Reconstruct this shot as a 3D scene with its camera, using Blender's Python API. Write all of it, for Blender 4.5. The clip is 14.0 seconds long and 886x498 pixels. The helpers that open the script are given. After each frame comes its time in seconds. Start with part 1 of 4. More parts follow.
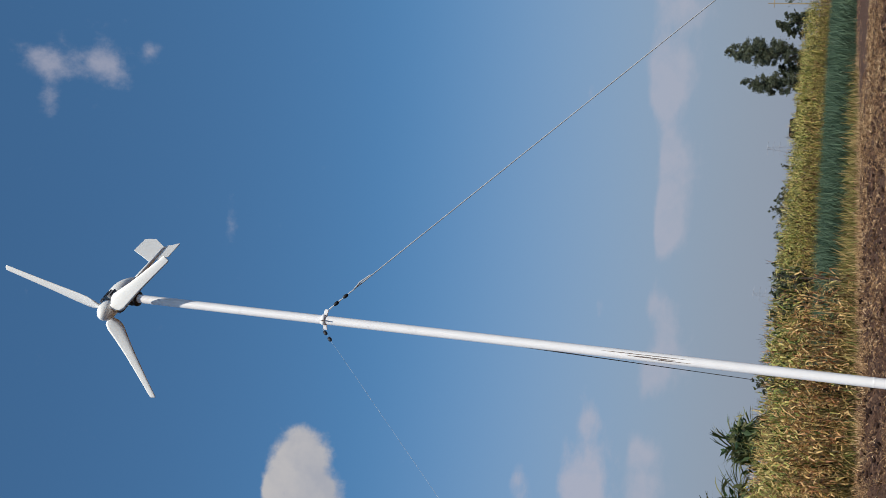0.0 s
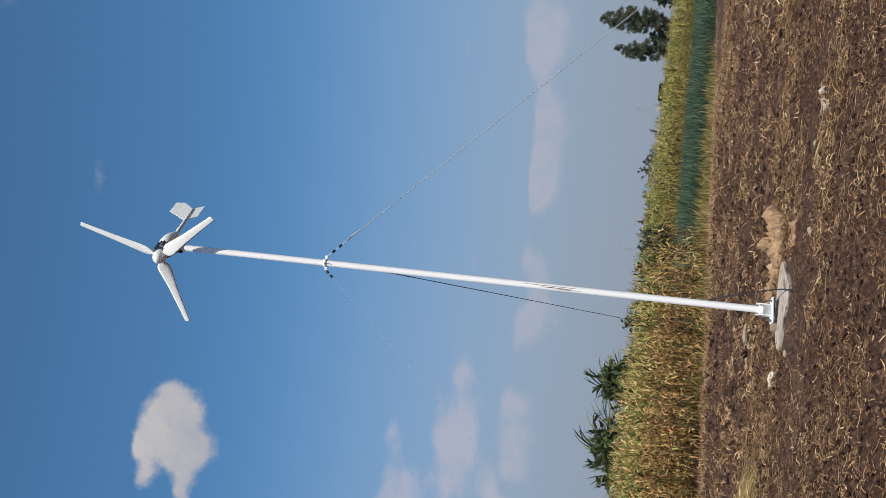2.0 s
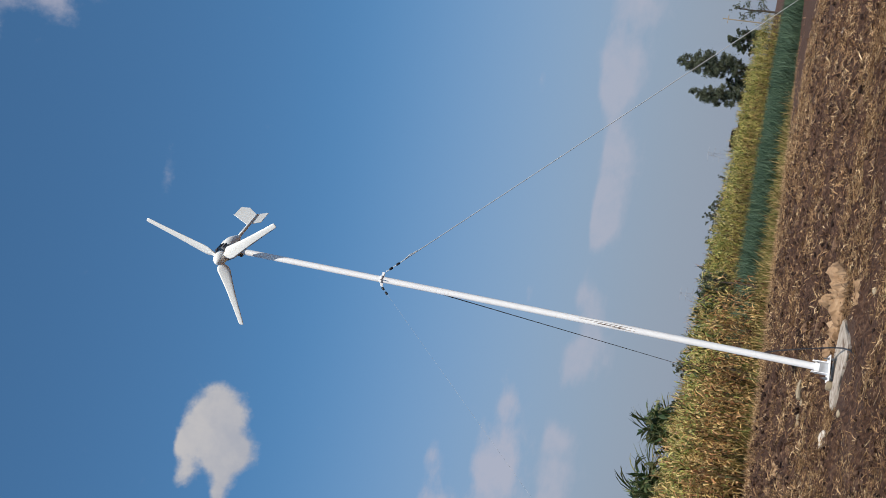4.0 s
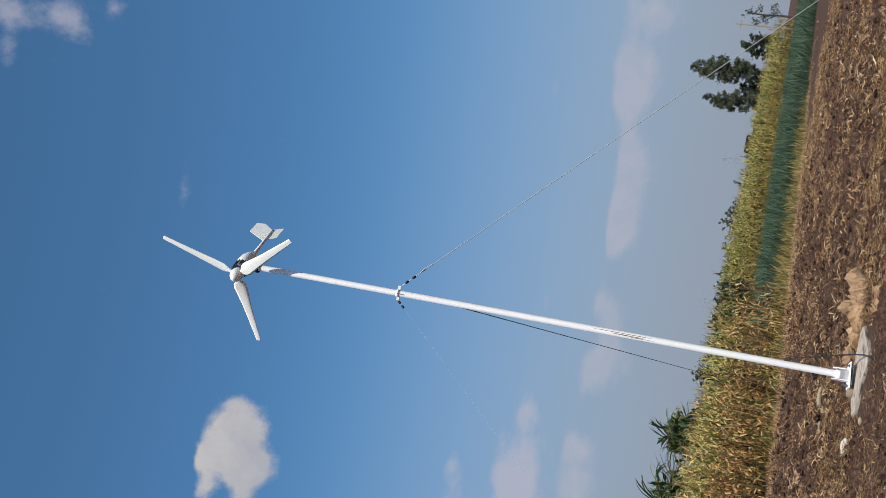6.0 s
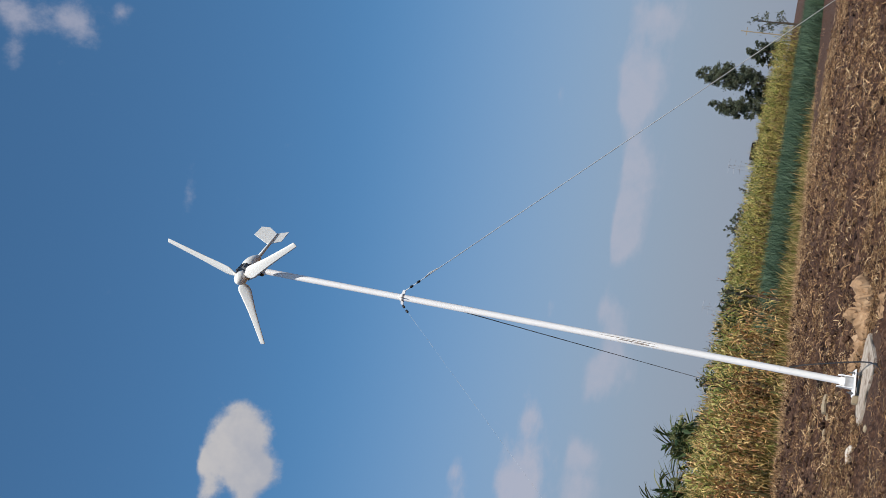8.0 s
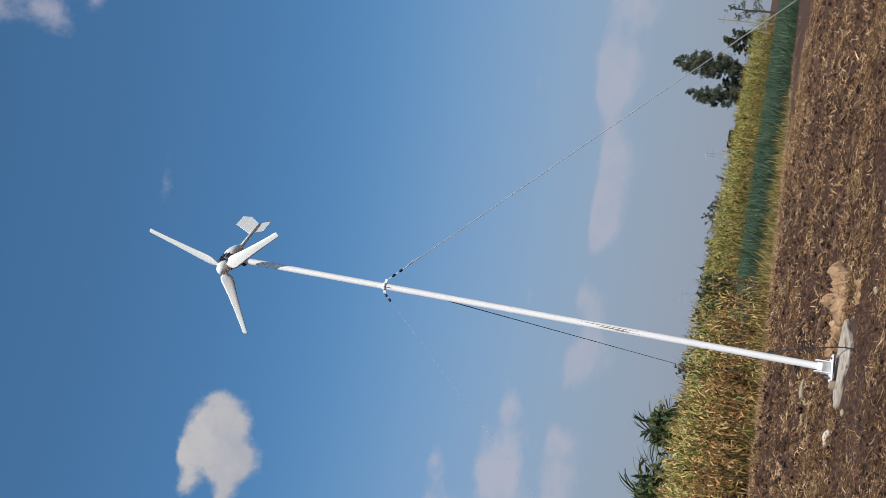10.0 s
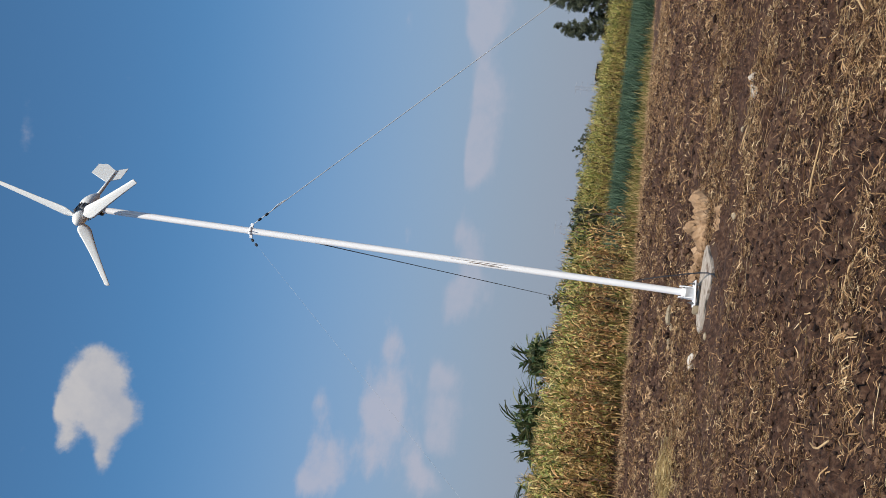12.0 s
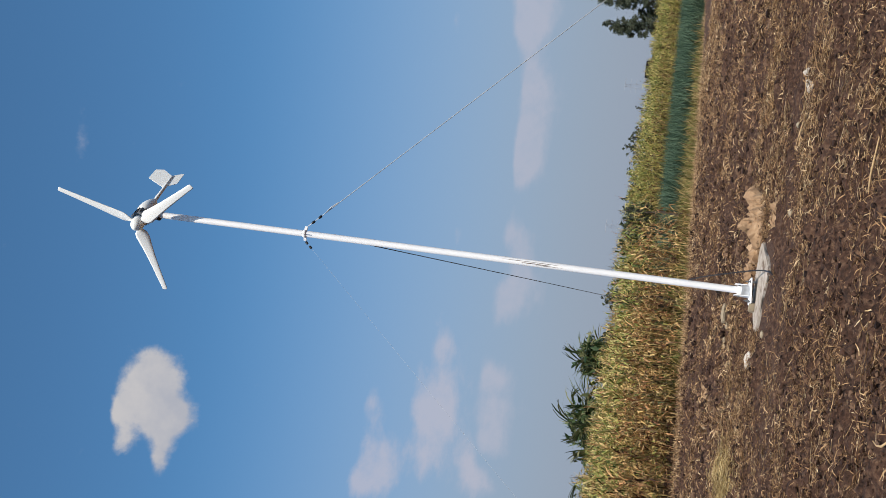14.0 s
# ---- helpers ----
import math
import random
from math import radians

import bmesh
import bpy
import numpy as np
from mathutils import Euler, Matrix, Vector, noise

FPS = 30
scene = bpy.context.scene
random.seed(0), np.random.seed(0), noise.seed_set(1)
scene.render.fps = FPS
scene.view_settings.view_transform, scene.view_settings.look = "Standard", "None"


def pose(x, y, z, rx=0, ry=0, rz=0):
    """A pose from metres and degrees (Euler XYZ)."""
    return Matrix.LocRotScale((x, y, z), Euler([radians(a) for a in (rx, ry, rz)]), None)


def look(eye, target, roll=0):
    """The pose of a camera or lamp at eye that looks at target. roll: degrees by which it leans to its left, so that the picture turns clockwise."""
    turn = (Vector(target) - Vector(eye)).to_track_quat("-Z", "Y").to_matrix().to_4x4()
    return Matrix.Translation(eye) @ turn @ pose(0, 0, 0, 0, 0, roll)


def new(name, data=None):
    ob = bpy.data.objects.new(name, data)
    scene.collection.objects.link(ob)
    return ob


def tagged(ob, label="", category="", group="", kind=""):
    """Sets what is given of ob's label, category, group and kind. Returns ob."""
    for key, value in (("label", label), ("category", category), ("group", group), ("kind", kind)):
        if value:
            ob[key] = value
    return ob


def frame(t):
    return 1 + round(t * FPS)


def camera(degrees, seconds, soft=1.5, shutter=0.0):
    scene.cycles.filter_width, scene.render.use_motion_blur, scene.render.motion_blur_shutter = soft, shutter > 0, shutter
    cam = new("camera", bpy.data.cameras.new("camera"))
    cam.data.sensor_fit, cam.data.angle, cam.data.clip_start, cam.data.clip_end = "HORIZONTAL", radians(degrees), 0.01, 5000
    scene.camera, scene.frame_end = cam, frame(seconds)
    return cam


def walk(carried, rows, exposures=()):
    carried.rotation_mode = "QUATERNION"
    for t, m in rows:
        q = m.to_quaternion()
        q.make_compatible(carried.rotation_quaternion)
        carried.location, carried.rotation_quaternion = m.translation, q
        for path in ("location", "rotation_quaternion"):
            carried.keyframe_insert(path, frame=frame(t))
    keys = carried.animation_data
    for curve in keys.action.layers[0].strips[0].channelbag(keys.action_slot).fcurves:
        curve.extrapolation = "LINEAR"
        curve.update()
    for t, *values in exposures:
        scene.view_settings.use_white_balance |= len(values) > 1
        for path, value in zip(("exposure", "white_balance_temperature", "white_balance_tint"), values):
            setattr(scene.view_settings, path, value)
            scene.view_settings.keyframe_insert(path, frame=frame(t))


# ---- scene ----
# ---- camera and its walk ----
cam = camera(45.0, 14.0, soft=0.7)
WALK = [
    (0.0, pose(0.247, 4.707, 1.760, 165.20, 71.01, 71.06)),
    (0.5, pose(0.034, 0.560, 1.617, 160.99, 74.65, 67.34)),
    (1.0, pose(0.001, 0.073, 1.601, 154.91, 77.79, 62.70)),
    (1.5, pose(-0.004, 0.061, 1.605, 151.69, 78.14, 59.91)),
    (2.0, pose(-0.010, 0.033, 1.604, 153.46, 77.10, 61.39)),
    (2.5, pose(-0.013, 0.013, 1.604, 153.12, 76.11, 61.51)),
    (3.0, pose(0.014, 0.047, 1.613, 150.70, 73.03, 57.68)),
    (3.2, pose(-0.024, 0.016, 1.607, 144.33, 71.52, 50.56)),
    (5.5, pose(0.002, 0.022, 1.616, 147.44, 72.47, 53.50)),
    (6.0, pose(0.012, 0.023, 1.609, 149.20, 71.64, 55.05)),
    (6.5, pose(0.005, 0.022, 1.615, 149.85, 71.04, 55.75)),
    (7.0, pose(-0.000, 0.019, 1.614, 147.87, 71.48, 54.13)),
    (7.5, pose(-0.003, 0.001, 1.608, 148.67, 71.42, 54.63)),
    (8.0, pose(-0.000, 0.036, 1.614, 148.95, 71.26, 54.48)),
    (10.3, pose(-0.012, -0.062, 1.636, 146.53, 72.92, 52.89)),
    (10.5, pose(0.017, 0.022, 1.609, 146.97, 73.76, 53.78)),
    (11.0, pose(0.012, 0.055, 1.603, 143.57, 75.23, 51.32)),
    (11.5, pose(0.016, 0.161, 1.554, 125.81, 79.69, 35.15)),
    (12.0, pose(0.017, 0.150, 1.547, 134.55, 78.85, 43.58)),
    (12.5, pose(0.033, 0.234, 1.548, 135.97, 78.78, 44.54)),
    (13.0, pose(0.007, 0.151, 1.561, 134.73, 78.38, 43.71)),
    (13.5, pose(0.011, 0.131, 1.564, 143.10, 77.61, 51.16)),
    (14.0, pose(0.013, 0.105, 1.576, 145.18, 77.22, 54.41)),
]
walk(cam, WALK, exposures=[(0.0, -0.08), (0.5, -0.12), (1.0, -0.04), (3.0, 0.0), (8.0, 0.0), (11.5, 0.02), (13.0, 0.04), (14.0, 0.09)])

# ---- world, sun ----
SUN_EL, SUN_AZ = 56.0, 180.0
world = bpy.data.worlds.new("sky_world")
scene.world = world
world.use_nodes = True


def sky_nodes(tree):
    nd, lk = tree.nodes, tree.links
    nd.clear()

    def mth(op, a, b=None, c=None, clamp=False):
        n = nd.new("ShaderNodeMath")
        n.operation, n.use_clamp = op, clamp
        for i, v in enumerate((a, b, c)):
            if v is None:
                continue
            if isinstance(v, (int, float)):
                n.inputs[i].default_value = v
            else:
                lk.new(v, n.inputs[i])
        return n.outputs[0]

    def mixc(fac, a, b, mode="MIX"):
        n = nd.new("ShaderNodeMix")
        n.data_type, n.blend_type = "RGBA", mode
        for sock, v in ((n.inputs[0], fac), (n.inputs[6], a), (n.inputs[7], b)):
            if isinstance(v, (int, float)):
                sock.default_value = v
            elif isinstance(v, tuple):
                sock.default_value = (*v, 1)
            else:
                lk.new(v, sock)
        return n.outputs[2]

    def soft(v, lo, hi):
        n = nd.new("ShaderNodeMapRange")
        n.interpolation_type = "SMOOTHSTEP"
        lk.new(v, n.inputs[0])
        n.inputs[1].default_value, n.inputs[2].default_value = lo, hi
        return n.outputs[0]

    sky = nd.new("ShaderNodeTexSky")
    sky.sky_type, sky.sun_disc = "NISHITA", False
    sky.sun_elevation, sky.sun_rotation = radians(SUN_EL), radians(SUN_AZ)
    sky.altitude, sky.air_density, sky.dust_density, sky.ozone_density = 1200, 1.0, 2.2, 1.0
    way = nd.new("ShaderNodeTexCoord").outputs["Generated"]
    sep = nd.new("ShaderNodeSeparateXYZ")
    lk.new(way, sep.inputs[0])
    az = mth("MULTIPLY", mth("ARCTAN2", sep.outputs[0], sep.outputs[1]), 57.29578)
    el = mth("MULTIPLY", mth("ARCSINE", sep.outputs[2]), 57.29578)
    flat = nd.new("ShaderNodeCombineXYZ")
    lk.new(az, flat.inputs[0]), lk.new(el, flat.inputs[1])

    def noise_of(scale, detail, rough, sx=1.0):
        mp = nd.new("ShaderNodeVectorMath")
        mp.operation = "MULTIPLY"
        lk.new(flat.outputs[0], mp.inputs[0])
        mp.inputs[1].default_value = (sx, 1, 1)
        n = nd.new("ShaderNodeTexNoise")
        lk.new(mp.outputs[0], n.inputs["Vector"])
        n.inputs["Scale"].default_value, n.inputs["Detail"].default_value = scale, detail
        n.inputs["Roughness"].default_value = rough
        return n.outputs["Fac"]

    puffs = mth("SUBTRACT", noise_of(0.75, 8, 0.62), 0.5)
    streaks = mth("SUBTRACT", noise_of(0.8, 7, 0.62, 0.5), 0.5)

    def body(a0, e0, ra, re, below, weight):
        """A soft hump that is 1 in the middle of the cloud; below stretches its lower half."""
        da, de = mth("DIVIDE", mth("SUBTRACT", az, a0), ra), mth("DIVIDE", mth("SUBTRACT", el, e0), re)
        if below != 1.0:
            de = mth("MAXIMUM", de, mth("DIVIDE", de, -below))
        q = mth("MULTIPLY_ADD", da, da, mth("MULTIPLY", de, de))
        return mth("MULTIPLY", mth("POWER", 0.45, q), weight)

    def merged(bodies, size, below, grain, rough, lo, hi):
        total = None
        for a0, e0, ra, re, *weight in bodies:
            c = body(a0, e0, ra * size, re * size, below, weight[0] * 1.6 if weight else 1.0)
            total = c if total is None else mth("ADD", total, c)
        return soft(mth("MULTIPLY_ADD", grain, rough, total), lo, hi)

    white = mth("MULTIPLY", merged(CUMULUS, 0.66, 1.6, puffs, 1.4, 0.38, 1.1), 0.95)
    uneven = mth("MULTIPLY_ADD", puffs, 1.3, 0.95, clamp=True)
    pale = mth("MULTIPLY", merged(BANKS, 0.70, 1.9, streaks, 1.9, 0.34, 1.25), 0.66)
    pale = mth("MAXIMUM", pale, mth("MULTIPLY", merged(LOW_BANKS, 0.72, 3.6, streaks, 1.5, 0.26, 1.1), 0.52))
    pale = mth("MULTIPLY", pale, uneven)
    pale = mth("MAXIMUM", pale, mth("MULTIPLY", merged(WISPS, 0.78, 1.2, puffs, 1.6, 0.22, 1.3), 0.6))
    base = mixc(1.0, sky.outputs[0], SKY_TINT, "MULTIPLY")
    haze = soft(el, 23.0, 1.0)
    base = mixc(mth("MULTIPLY", haze, 0.93), base, HAZE)
    base = mixc(pale, base, STRATUS_COLOUR)
    shade = mixc(soft(mth("MULTIPLY_ADD", puffs, 6.0, el), 21.5, 27.0), CLOUD_LOW, CLOUD_TOP)
    base = mixc(white, base, shade)
    bg = nd.new("ShaderNodeBackground")
    lk.new(base, bg.inputs[0])
    bg.inputs[1].default_value = SKY_STRENGTH
    out = nd.new("ShaderNodeOutputWorld")
    lk.new(bg.outputs[0], out.inputs[0])


SKY_STRENGTH = 0.10
SKY_TINT = (0.65, 1.10, 1.28)
HAZE = (2.85, 3.18, 4.05)
STRATUS_COLOUR = (4.9, 4.75, 5.5)
CLOUD_TOP, CLOUD_LOW = (5.5, 5.3, 5.3), (4.1, 4.2, 4.7)
# azimuth, elevation, half width, half height (degrees)
CUMULUS = [
    (-8.3, 24.6, 1.49, 1.27),
    (-9.4, 24.8, 1.37, 1.58),
    (-10.8, 24.7, 1.74, 1.7),
    (-11.7, 23.6, 1.48, 1.3),
    (-12.9, 25.2, 1.5, 0.68),
    (-13.5, 23.3, 1.6, 0.57),
    (-11.2, 25.8, 1.26, 0.45),
    (-10.8, 23.4, 1.23, 0.9),
]
# the same and the strength: banks, flat-based low banks, wisps overhead
BANKS = [
    (-5.1, 9.9, 1.31, 0.74, 0.6),
    (-7.3, 10.1, 2.06, 1.29, 0.55),
    (-8.9, 10.3, 1.31, 0.92, 0.55),
    (-9.3, 9.5, 2.25, 0.83, 0.62),
    (-11.4, 9.7, 1.69, 1.11, 0.45),
    (-11.1, 7.6, 2.05, 0.55, 0.62),
    (-8.6, 13.1, 1.14, 0.46, 0.5),
    (-11.2, 12.8, 2.46, 0.83, 0.6),
    (-12.1, 11.8, 1.89, 0.74, 0.58),
    (-12.9, 13.1, 1.52, 0.74, 0.5),
    (-2.1, 10, 1.88, 0.46, 0.2),
    (1, 9.8, 0.75, 0.28, 0.22),
    (-12.1, 6.8, 1.12, 0.74, 0.5),
    (12.3, 11.1, 1.39, 0.34, 0.3),
]
LOW_BANKS = [
    (-6.2, 7.2, 1.12, 0.52, 0.55),
    (-8.3, 7.1, 2.05, 0.7, 0.62),
    (-9.9, 6.9, 0.93, 0.46, 0.55),
    (1.2, 7, 1.4, 0.46, 0.5),
    (-2.1, 7, 1.95, 0.65, 0.62),
    (-0.5, 6.4, 2.05, 0.55, 0.35),
    (12.4, 7.5, 1.91, 0.53, 0.6),
    (9.4, 7, 1.72, 0.53, 0.6),
    (6.8, 7, 2.48, 0.49, 0.62),
    (4.9, 6.9, 1.34, 0.34, 0.5),
    (16.9, 7.2, 1.53, 0.95, 0.55),
    (13.9, 7.7, 2.68, 0.68, 0.62),
    (5.6, 7, 1.91, 0.34, 0.5),
]
WISPS = [
    (3.4, 29.6, 1.9, 0.42, 0.3),
    (13.2, 38.8, 1.36, 1.59, 0.6),
    (13.1, 36.1, 1.78, 1.14, 0.6),
    (10.8, 38.8, 1.75, 0.61, 0.4),
    (14, 34, 0.73, 0.49, 0.4),
]
sky_nodes(world.node_tree)

sun_data = bpy.data.lights.new("sun", "SUN")
sun_data.energy, sun_data.angle, sun_data.color = 5.0, radians(0.6), (1.0, 0.94, 0.84)
sun = new("sun", sun_data)
sun.matrix_world = look((30, -50, 120), (30 - math.sin(radians(SUN_AZ)) * math.cos(radians(SUN_EL)) * 100,
                        -50 - math.cos(radians(SUN_AZ)) * math.cos(radians(SUN_EL)) * 100, 120 - math.sin(radians(SUN_EL)) * 100))


# ---- materials ----
def material(name, stops, scale=4.0, detail=6.0, rough=0.8, metal=0.0, bump=0.0, bump_scale=30.0, per="noise", second=None, spec=0.3, trans=0.0):
    """stops: colours along a ramp that noise, or each loose piece's own chance, runs through; second: (colour, scale, low, high) of stains."""
    m = bpy.data.materials.new(name)
    m.use_nodes = True
    nd, lk = m.node_tree.nodes, m.node_tree.links
    b = nd["Principled BSDF"]
    b.inputs["Roughness"].default_value, b.inputs["Metallic"].default_value = rough, metal
    b.inputs["Specular IOR Level"].default_value = spec
    tc = nd.new("ShaderNodeTexCoord").outputs["Object"]

    def nz(s, d):
        n = nd.new("ShaderNodeTexNoise")
        lk.new(tc, n.inputs["Vector"])
        n.inputs["Scale"].default_value, n.inputs["Detail"].default_value = s, d
        n.inputs["Roughness"].default_value = 0.6
        return n.outputs["Fac"]

    ramp = nd.new("ShaderNodeValToRGB")
    els = ramp.color_ramp.elements
    while len(els) < len(stops):
        els.new(0.5)
    for i, c in enumerate(stops):
        els[i].position = i / max(1, len(stops) - 1)
        els[i].color = (*c, 1)
    if per == "island":
        fac = nd.new("ShaderNodeNewGeometry").outputs["Random Per Island"]
        mix = nd.new("ShaderNodeMath")
        mix.operation = "MULTIPLY_ADD"
        lk.new(nz(scale, 3), mix.inputs[0])
        mix.inputs[1].default_value = 0.9
        sub = nd.new("ShaderNodeMath")
        sub.operation = "MULTIPLY_ADD"
        lk.new(fac, sub.inputs[0])
        sub.inputs[1].default_value, sub.inputs[2].default_value = 1.05, -0.46
        lk.new(sub.outputs[0], mix.inputs[2])
        fac = mix.outputs[0]
    else:
        mr = nd.new("ShaderNodeMapRange")
        lk.new(nz(scale, detail), mr.inputs[0])
        mr.inputs[1].default_value, mr.inputs[2].default_value = 0.3, 0.7
        fac = mr.outputs[0]
    lk.new(fac, ramp.inputs[0])
    col = ramp.outputs[0]
    if second:
        colour, s2, lo, hi = second
        mr = nd.new("ShaderNodeMapRange")
        lk.new(nz(s2, 5), mr.inputs[0])
        mr.inputs[1].default_value, mr.inputs[2].default_value = lo, hi
        mx = nd.new("ShaderNodeMix")
        mx.data_type = "RGBA"
        lk.new(mr.outputs[0], mx.inputs[0])
        lk.new(col, mx.inputs[6])
        mx.inputs[7].default_value = (*colour, 1)
        col = mx.outputs[2]
    lk.new(col, b.inputs["Base Color"])
    if bump:
        bp = nd.new("ShaderNodeBump")
        bp.inputs["Strength"].default_value, bp.inputs["Distance"].default_value = bump, 0.04
        lk.new(nz(bump_scale, 5), bp.inputs["Height"])
        lk.new(bp.outputs[0], b.inputs["Normal"])
    if trans:
        tr = nd.new("ShaderNodeBsdfTranslucent")
        lk.new(col, tr.inputs[0])
        ms = nd.new("ShaderNodeMixShader")
        ms.inputs[0].default_value = trans
        lk.new(b.outputs[0], ms.inputs[1]), lk.new(tr.outputs[0], ms.inputs[2])
        lk.new(ms.outputs[0], nd["Material Output"].inputs[0])
    return m


# darkest stop stands in for small shadows between crumbs, beside soil's own tones
SOIL = material("soil", [(0.014, 0.0054, 0.0030), (0.062, 0.0285, 0.0166), (0.165, 0.093, 0.056)], 17, 10, 0.95, bump=1.0, bump_scale=34,
                second=((0.110, 0.062, 0.040), 0.55, 0.52, 0.9))
CLOD = material("clod", [(0.012, 0.0050, 0.0030), (0.060, 0.0280, 0.0165), (0.17, 0.098, 0.060)], 3, 4, 0.95, bump=0.6, per="island")
STRAW = material("straw", [(0.22, 0.117, 0.05), (0.43, 0.265, 0.125), (0.62, 0.42, 0.22), (0.78, 0.59, 0.36)], 1.2, 4, 0.7, per="island", trans=0.15)
GOLD = material("fresh_straw", [(0.40, 0.27, 0.10), (0.58, 0.42, 0.19), (0.72, 0.56, 0.30)], 2, 4, 0.7, per="island", trans=0.15)
STUBBLE = material("old_stubble", [(0.045, 0.019, 0.009), (0.18, 0.095, 0.044), (0.42, 0.255, 0.125)], 0.8, 4, 0.8, per="island", trans=0.15)
# CORN and CORN_FAR: near-black end stops imitate shaded gaps between leaves
CORN = material("corn_leaf", [(0.05, 0.036, 0.012), (0.30, 0.21, 0.065), (0.58, 0.395, 0.15), (0.72, 0.49, 0.23), (0.52, 0.25, 0.11), (0.06, 0.024, 0.012)], 0.35, 4, 0.6, per="island", trans=0.2)
CORN_TOP = material("corn_green_leaf", [(0.04, 0.058, 0.014), (0.20, 0.235, 0.052), (0.40, 0.385, 0.105), (0.62, 0.48, 0.20)], 0.4, 4, 0.6, per="island", trans=0.2)
CORN_FAR = material("far_corn_leaf", [(0.03, 0.035, 0.01), (0.24, 0.22, 0.045), (0.48, 0.41, 0.11), (0.42, 0.25, 0.10), (0.06, 0.025, 0.012)], 0.2, 4, 0.6, per="island", trans=0.10)
GREEN = material("green_crop", [(0.026, 0.050, 0.028), (0.066, 0.112, 0.064), (0.125, 0.18, 0.105)], 0.3, 4, 0.6, per="island", trans=0.2)
WEED = material("weeds", [(0.09, 0.11, 0.025), (0.18, 0.16, 0.042), (0.32, 0.23, 0.08), (0.42, 0.29, 0.13)], 0.5, 4, 0.7, per="island", trans=0.25)
DRYGRASS = material("dry_grass", [(0.30, 0.17, 0.08), (0.50, 0.32, 0.165), (0.64, 0.45, 0.26)], 0.5, 4, 0.7, per="island", trans=0.25)
# grey-green leaves, lightened and greyed further to imitate haze over the far trees
LEAF = material("hazed_tree_leaf", [(0.045, 0.056, 0.038), (0.11, 0.128, 0.08), (0.20, 0.215, 0.135)], 0.5, 4, 0.55, per="island", trans=0.3)
LEAF_DARK = material("bush_leaf", [(0.025, 0.034, 0.022), (0.062, 0.078, 0.045), (0.125, 0.135, 0.075)], 0.5, 4, 0.6, per="island", trans=0.25)
PALM = material("palm_leaf", [(0.02, 0.04, 0.016), (0.045, 0.075, 0.026), (0.085, 0.12, 0.045), (0.20, 0.19, 0.09)], 0.6, 4, 0.5, per="island", trans=0.2)
BARK = material("bark", [(0.05, 0.04, 0.03), (0.11, 0.085, 0.065)], 9, 6, 0.9, bump=0.5)
PAINT = material("white_paint", [(0.82, 0.80, 0.80), (0.88, 0.86, 0.85)], 3, 6, 0.42, spec=0.4, second=((0.66, 0.63, 0.61), 5.0, 0.62, 0.85))
BLADE = material("blade_gelcoat", [(0.84, 0.82, 0.77), (0.89, 0.87, 0.83)], 2, 5, 0.35, spec=0.45, second=((0.62, 0.60, 0.54), 4.0, 0.6, 0.9))
ZINC = material("galvanised_steel", [(0.42, 0.43, 0.45), (0.58, 0.59, 0.61)], 14, 6, 0.45, metal=0.6)
DARK = material("black_plastic", [(0.012, 0.012, 0.014), (0.025, 0.025, 0.028)], 10, 4, 0.5)
ALU = material("dark_cast_housing", [(0.10, 0.10, 0.105), (0.16, 0.16, 0.165)], 12, 5, 0.5, metal=0.3)
SCRAPE = material("scraped_rust", [(0.08, 0.05, 0.04), (0.20, 0.16, 0.15)], 20, 6, 0.8)
ROPE = material("white_rope", [(0.44, 0.44, 0.45), (0.56, 0.56, 0.56)], 3, 4, 0.8)
FADED = material("faded_rope", [(0.30, 0.31, 0.33), (0.42, 0.43, 0.44)], 30, 4, 0.8)
WIRE = material("dark_cable", [(0.03, 0.035, 0.045), (0.05, 0.055, 0.065)], 20, 4, 0.5)
CONCRETE = material("concrete", [(0.26, 0.205, 0.16), (0.40, 0.335, 0.275), (0.54, 0.47, 0.40)], 5, 8, 0.9, bump=0.5, second=((0.13, 0.078, 0.05), 4.2, 0.54, 0.68))
PAPER = material("brown_paper_sack", [(0.17, 0.097, 0.052), (0.31, 0.19, 0.105), (0.45, 0.30, 0.18)], 4, 6, 0.85, bump=0.5, bump_scale=18)
PALE = material("pale_stone", [(0.48, 0.41, 0.34), (0.64, 0.57, 0.49)], 9, 6, 0.85, bump=0.4)
PLASTIC = material("white_plastic_litter", [(0.32, 0.27, 0.22), (0.52, 0.46, 0.40)], 6, 4, 0.6)
WOOD = material("weathered_wood", [(0.26, 0.20, 0.13), (0.40, 0.33, 0.23)], 12, 6, 0.85, bump=0.3)
ROOF = material("rusty_tin_roof", [(0.010, 0.009, 0.009), (0.022, 0.018, 0.017)], 2, 5, 0.9, spec=0.05)
MUD = material("mud_wall", [(0.16, 0.11, 0.075), (0.22, 0.16, 0.11)], 2, 5, 0.9)
# steel grey shifted towards the horizon: distance haze is put into the colour
STEEL_HAZED = material("hazed_pylon_steel", [(0.27, 0.29, 0.33), (0.33, 0.35, 0.39)], 1, 3, 0.6)


# ---- building helpers ----
def mesh_object(name, verts, faces, mat, parent=None, smooth=False):
    me = bpy.data.meshes.new(name)
    me.from_pydata([tuple(v) for v in verts], [], faces)
    if smooth:
        me.shade_smooth()
    for m in (mat if isinstance(mat, (list, tuple)) else (mat,)):
        me.materials.append(m)
    ob = new(name, me)
    if parent:
        ob.parent = parent
    return ob


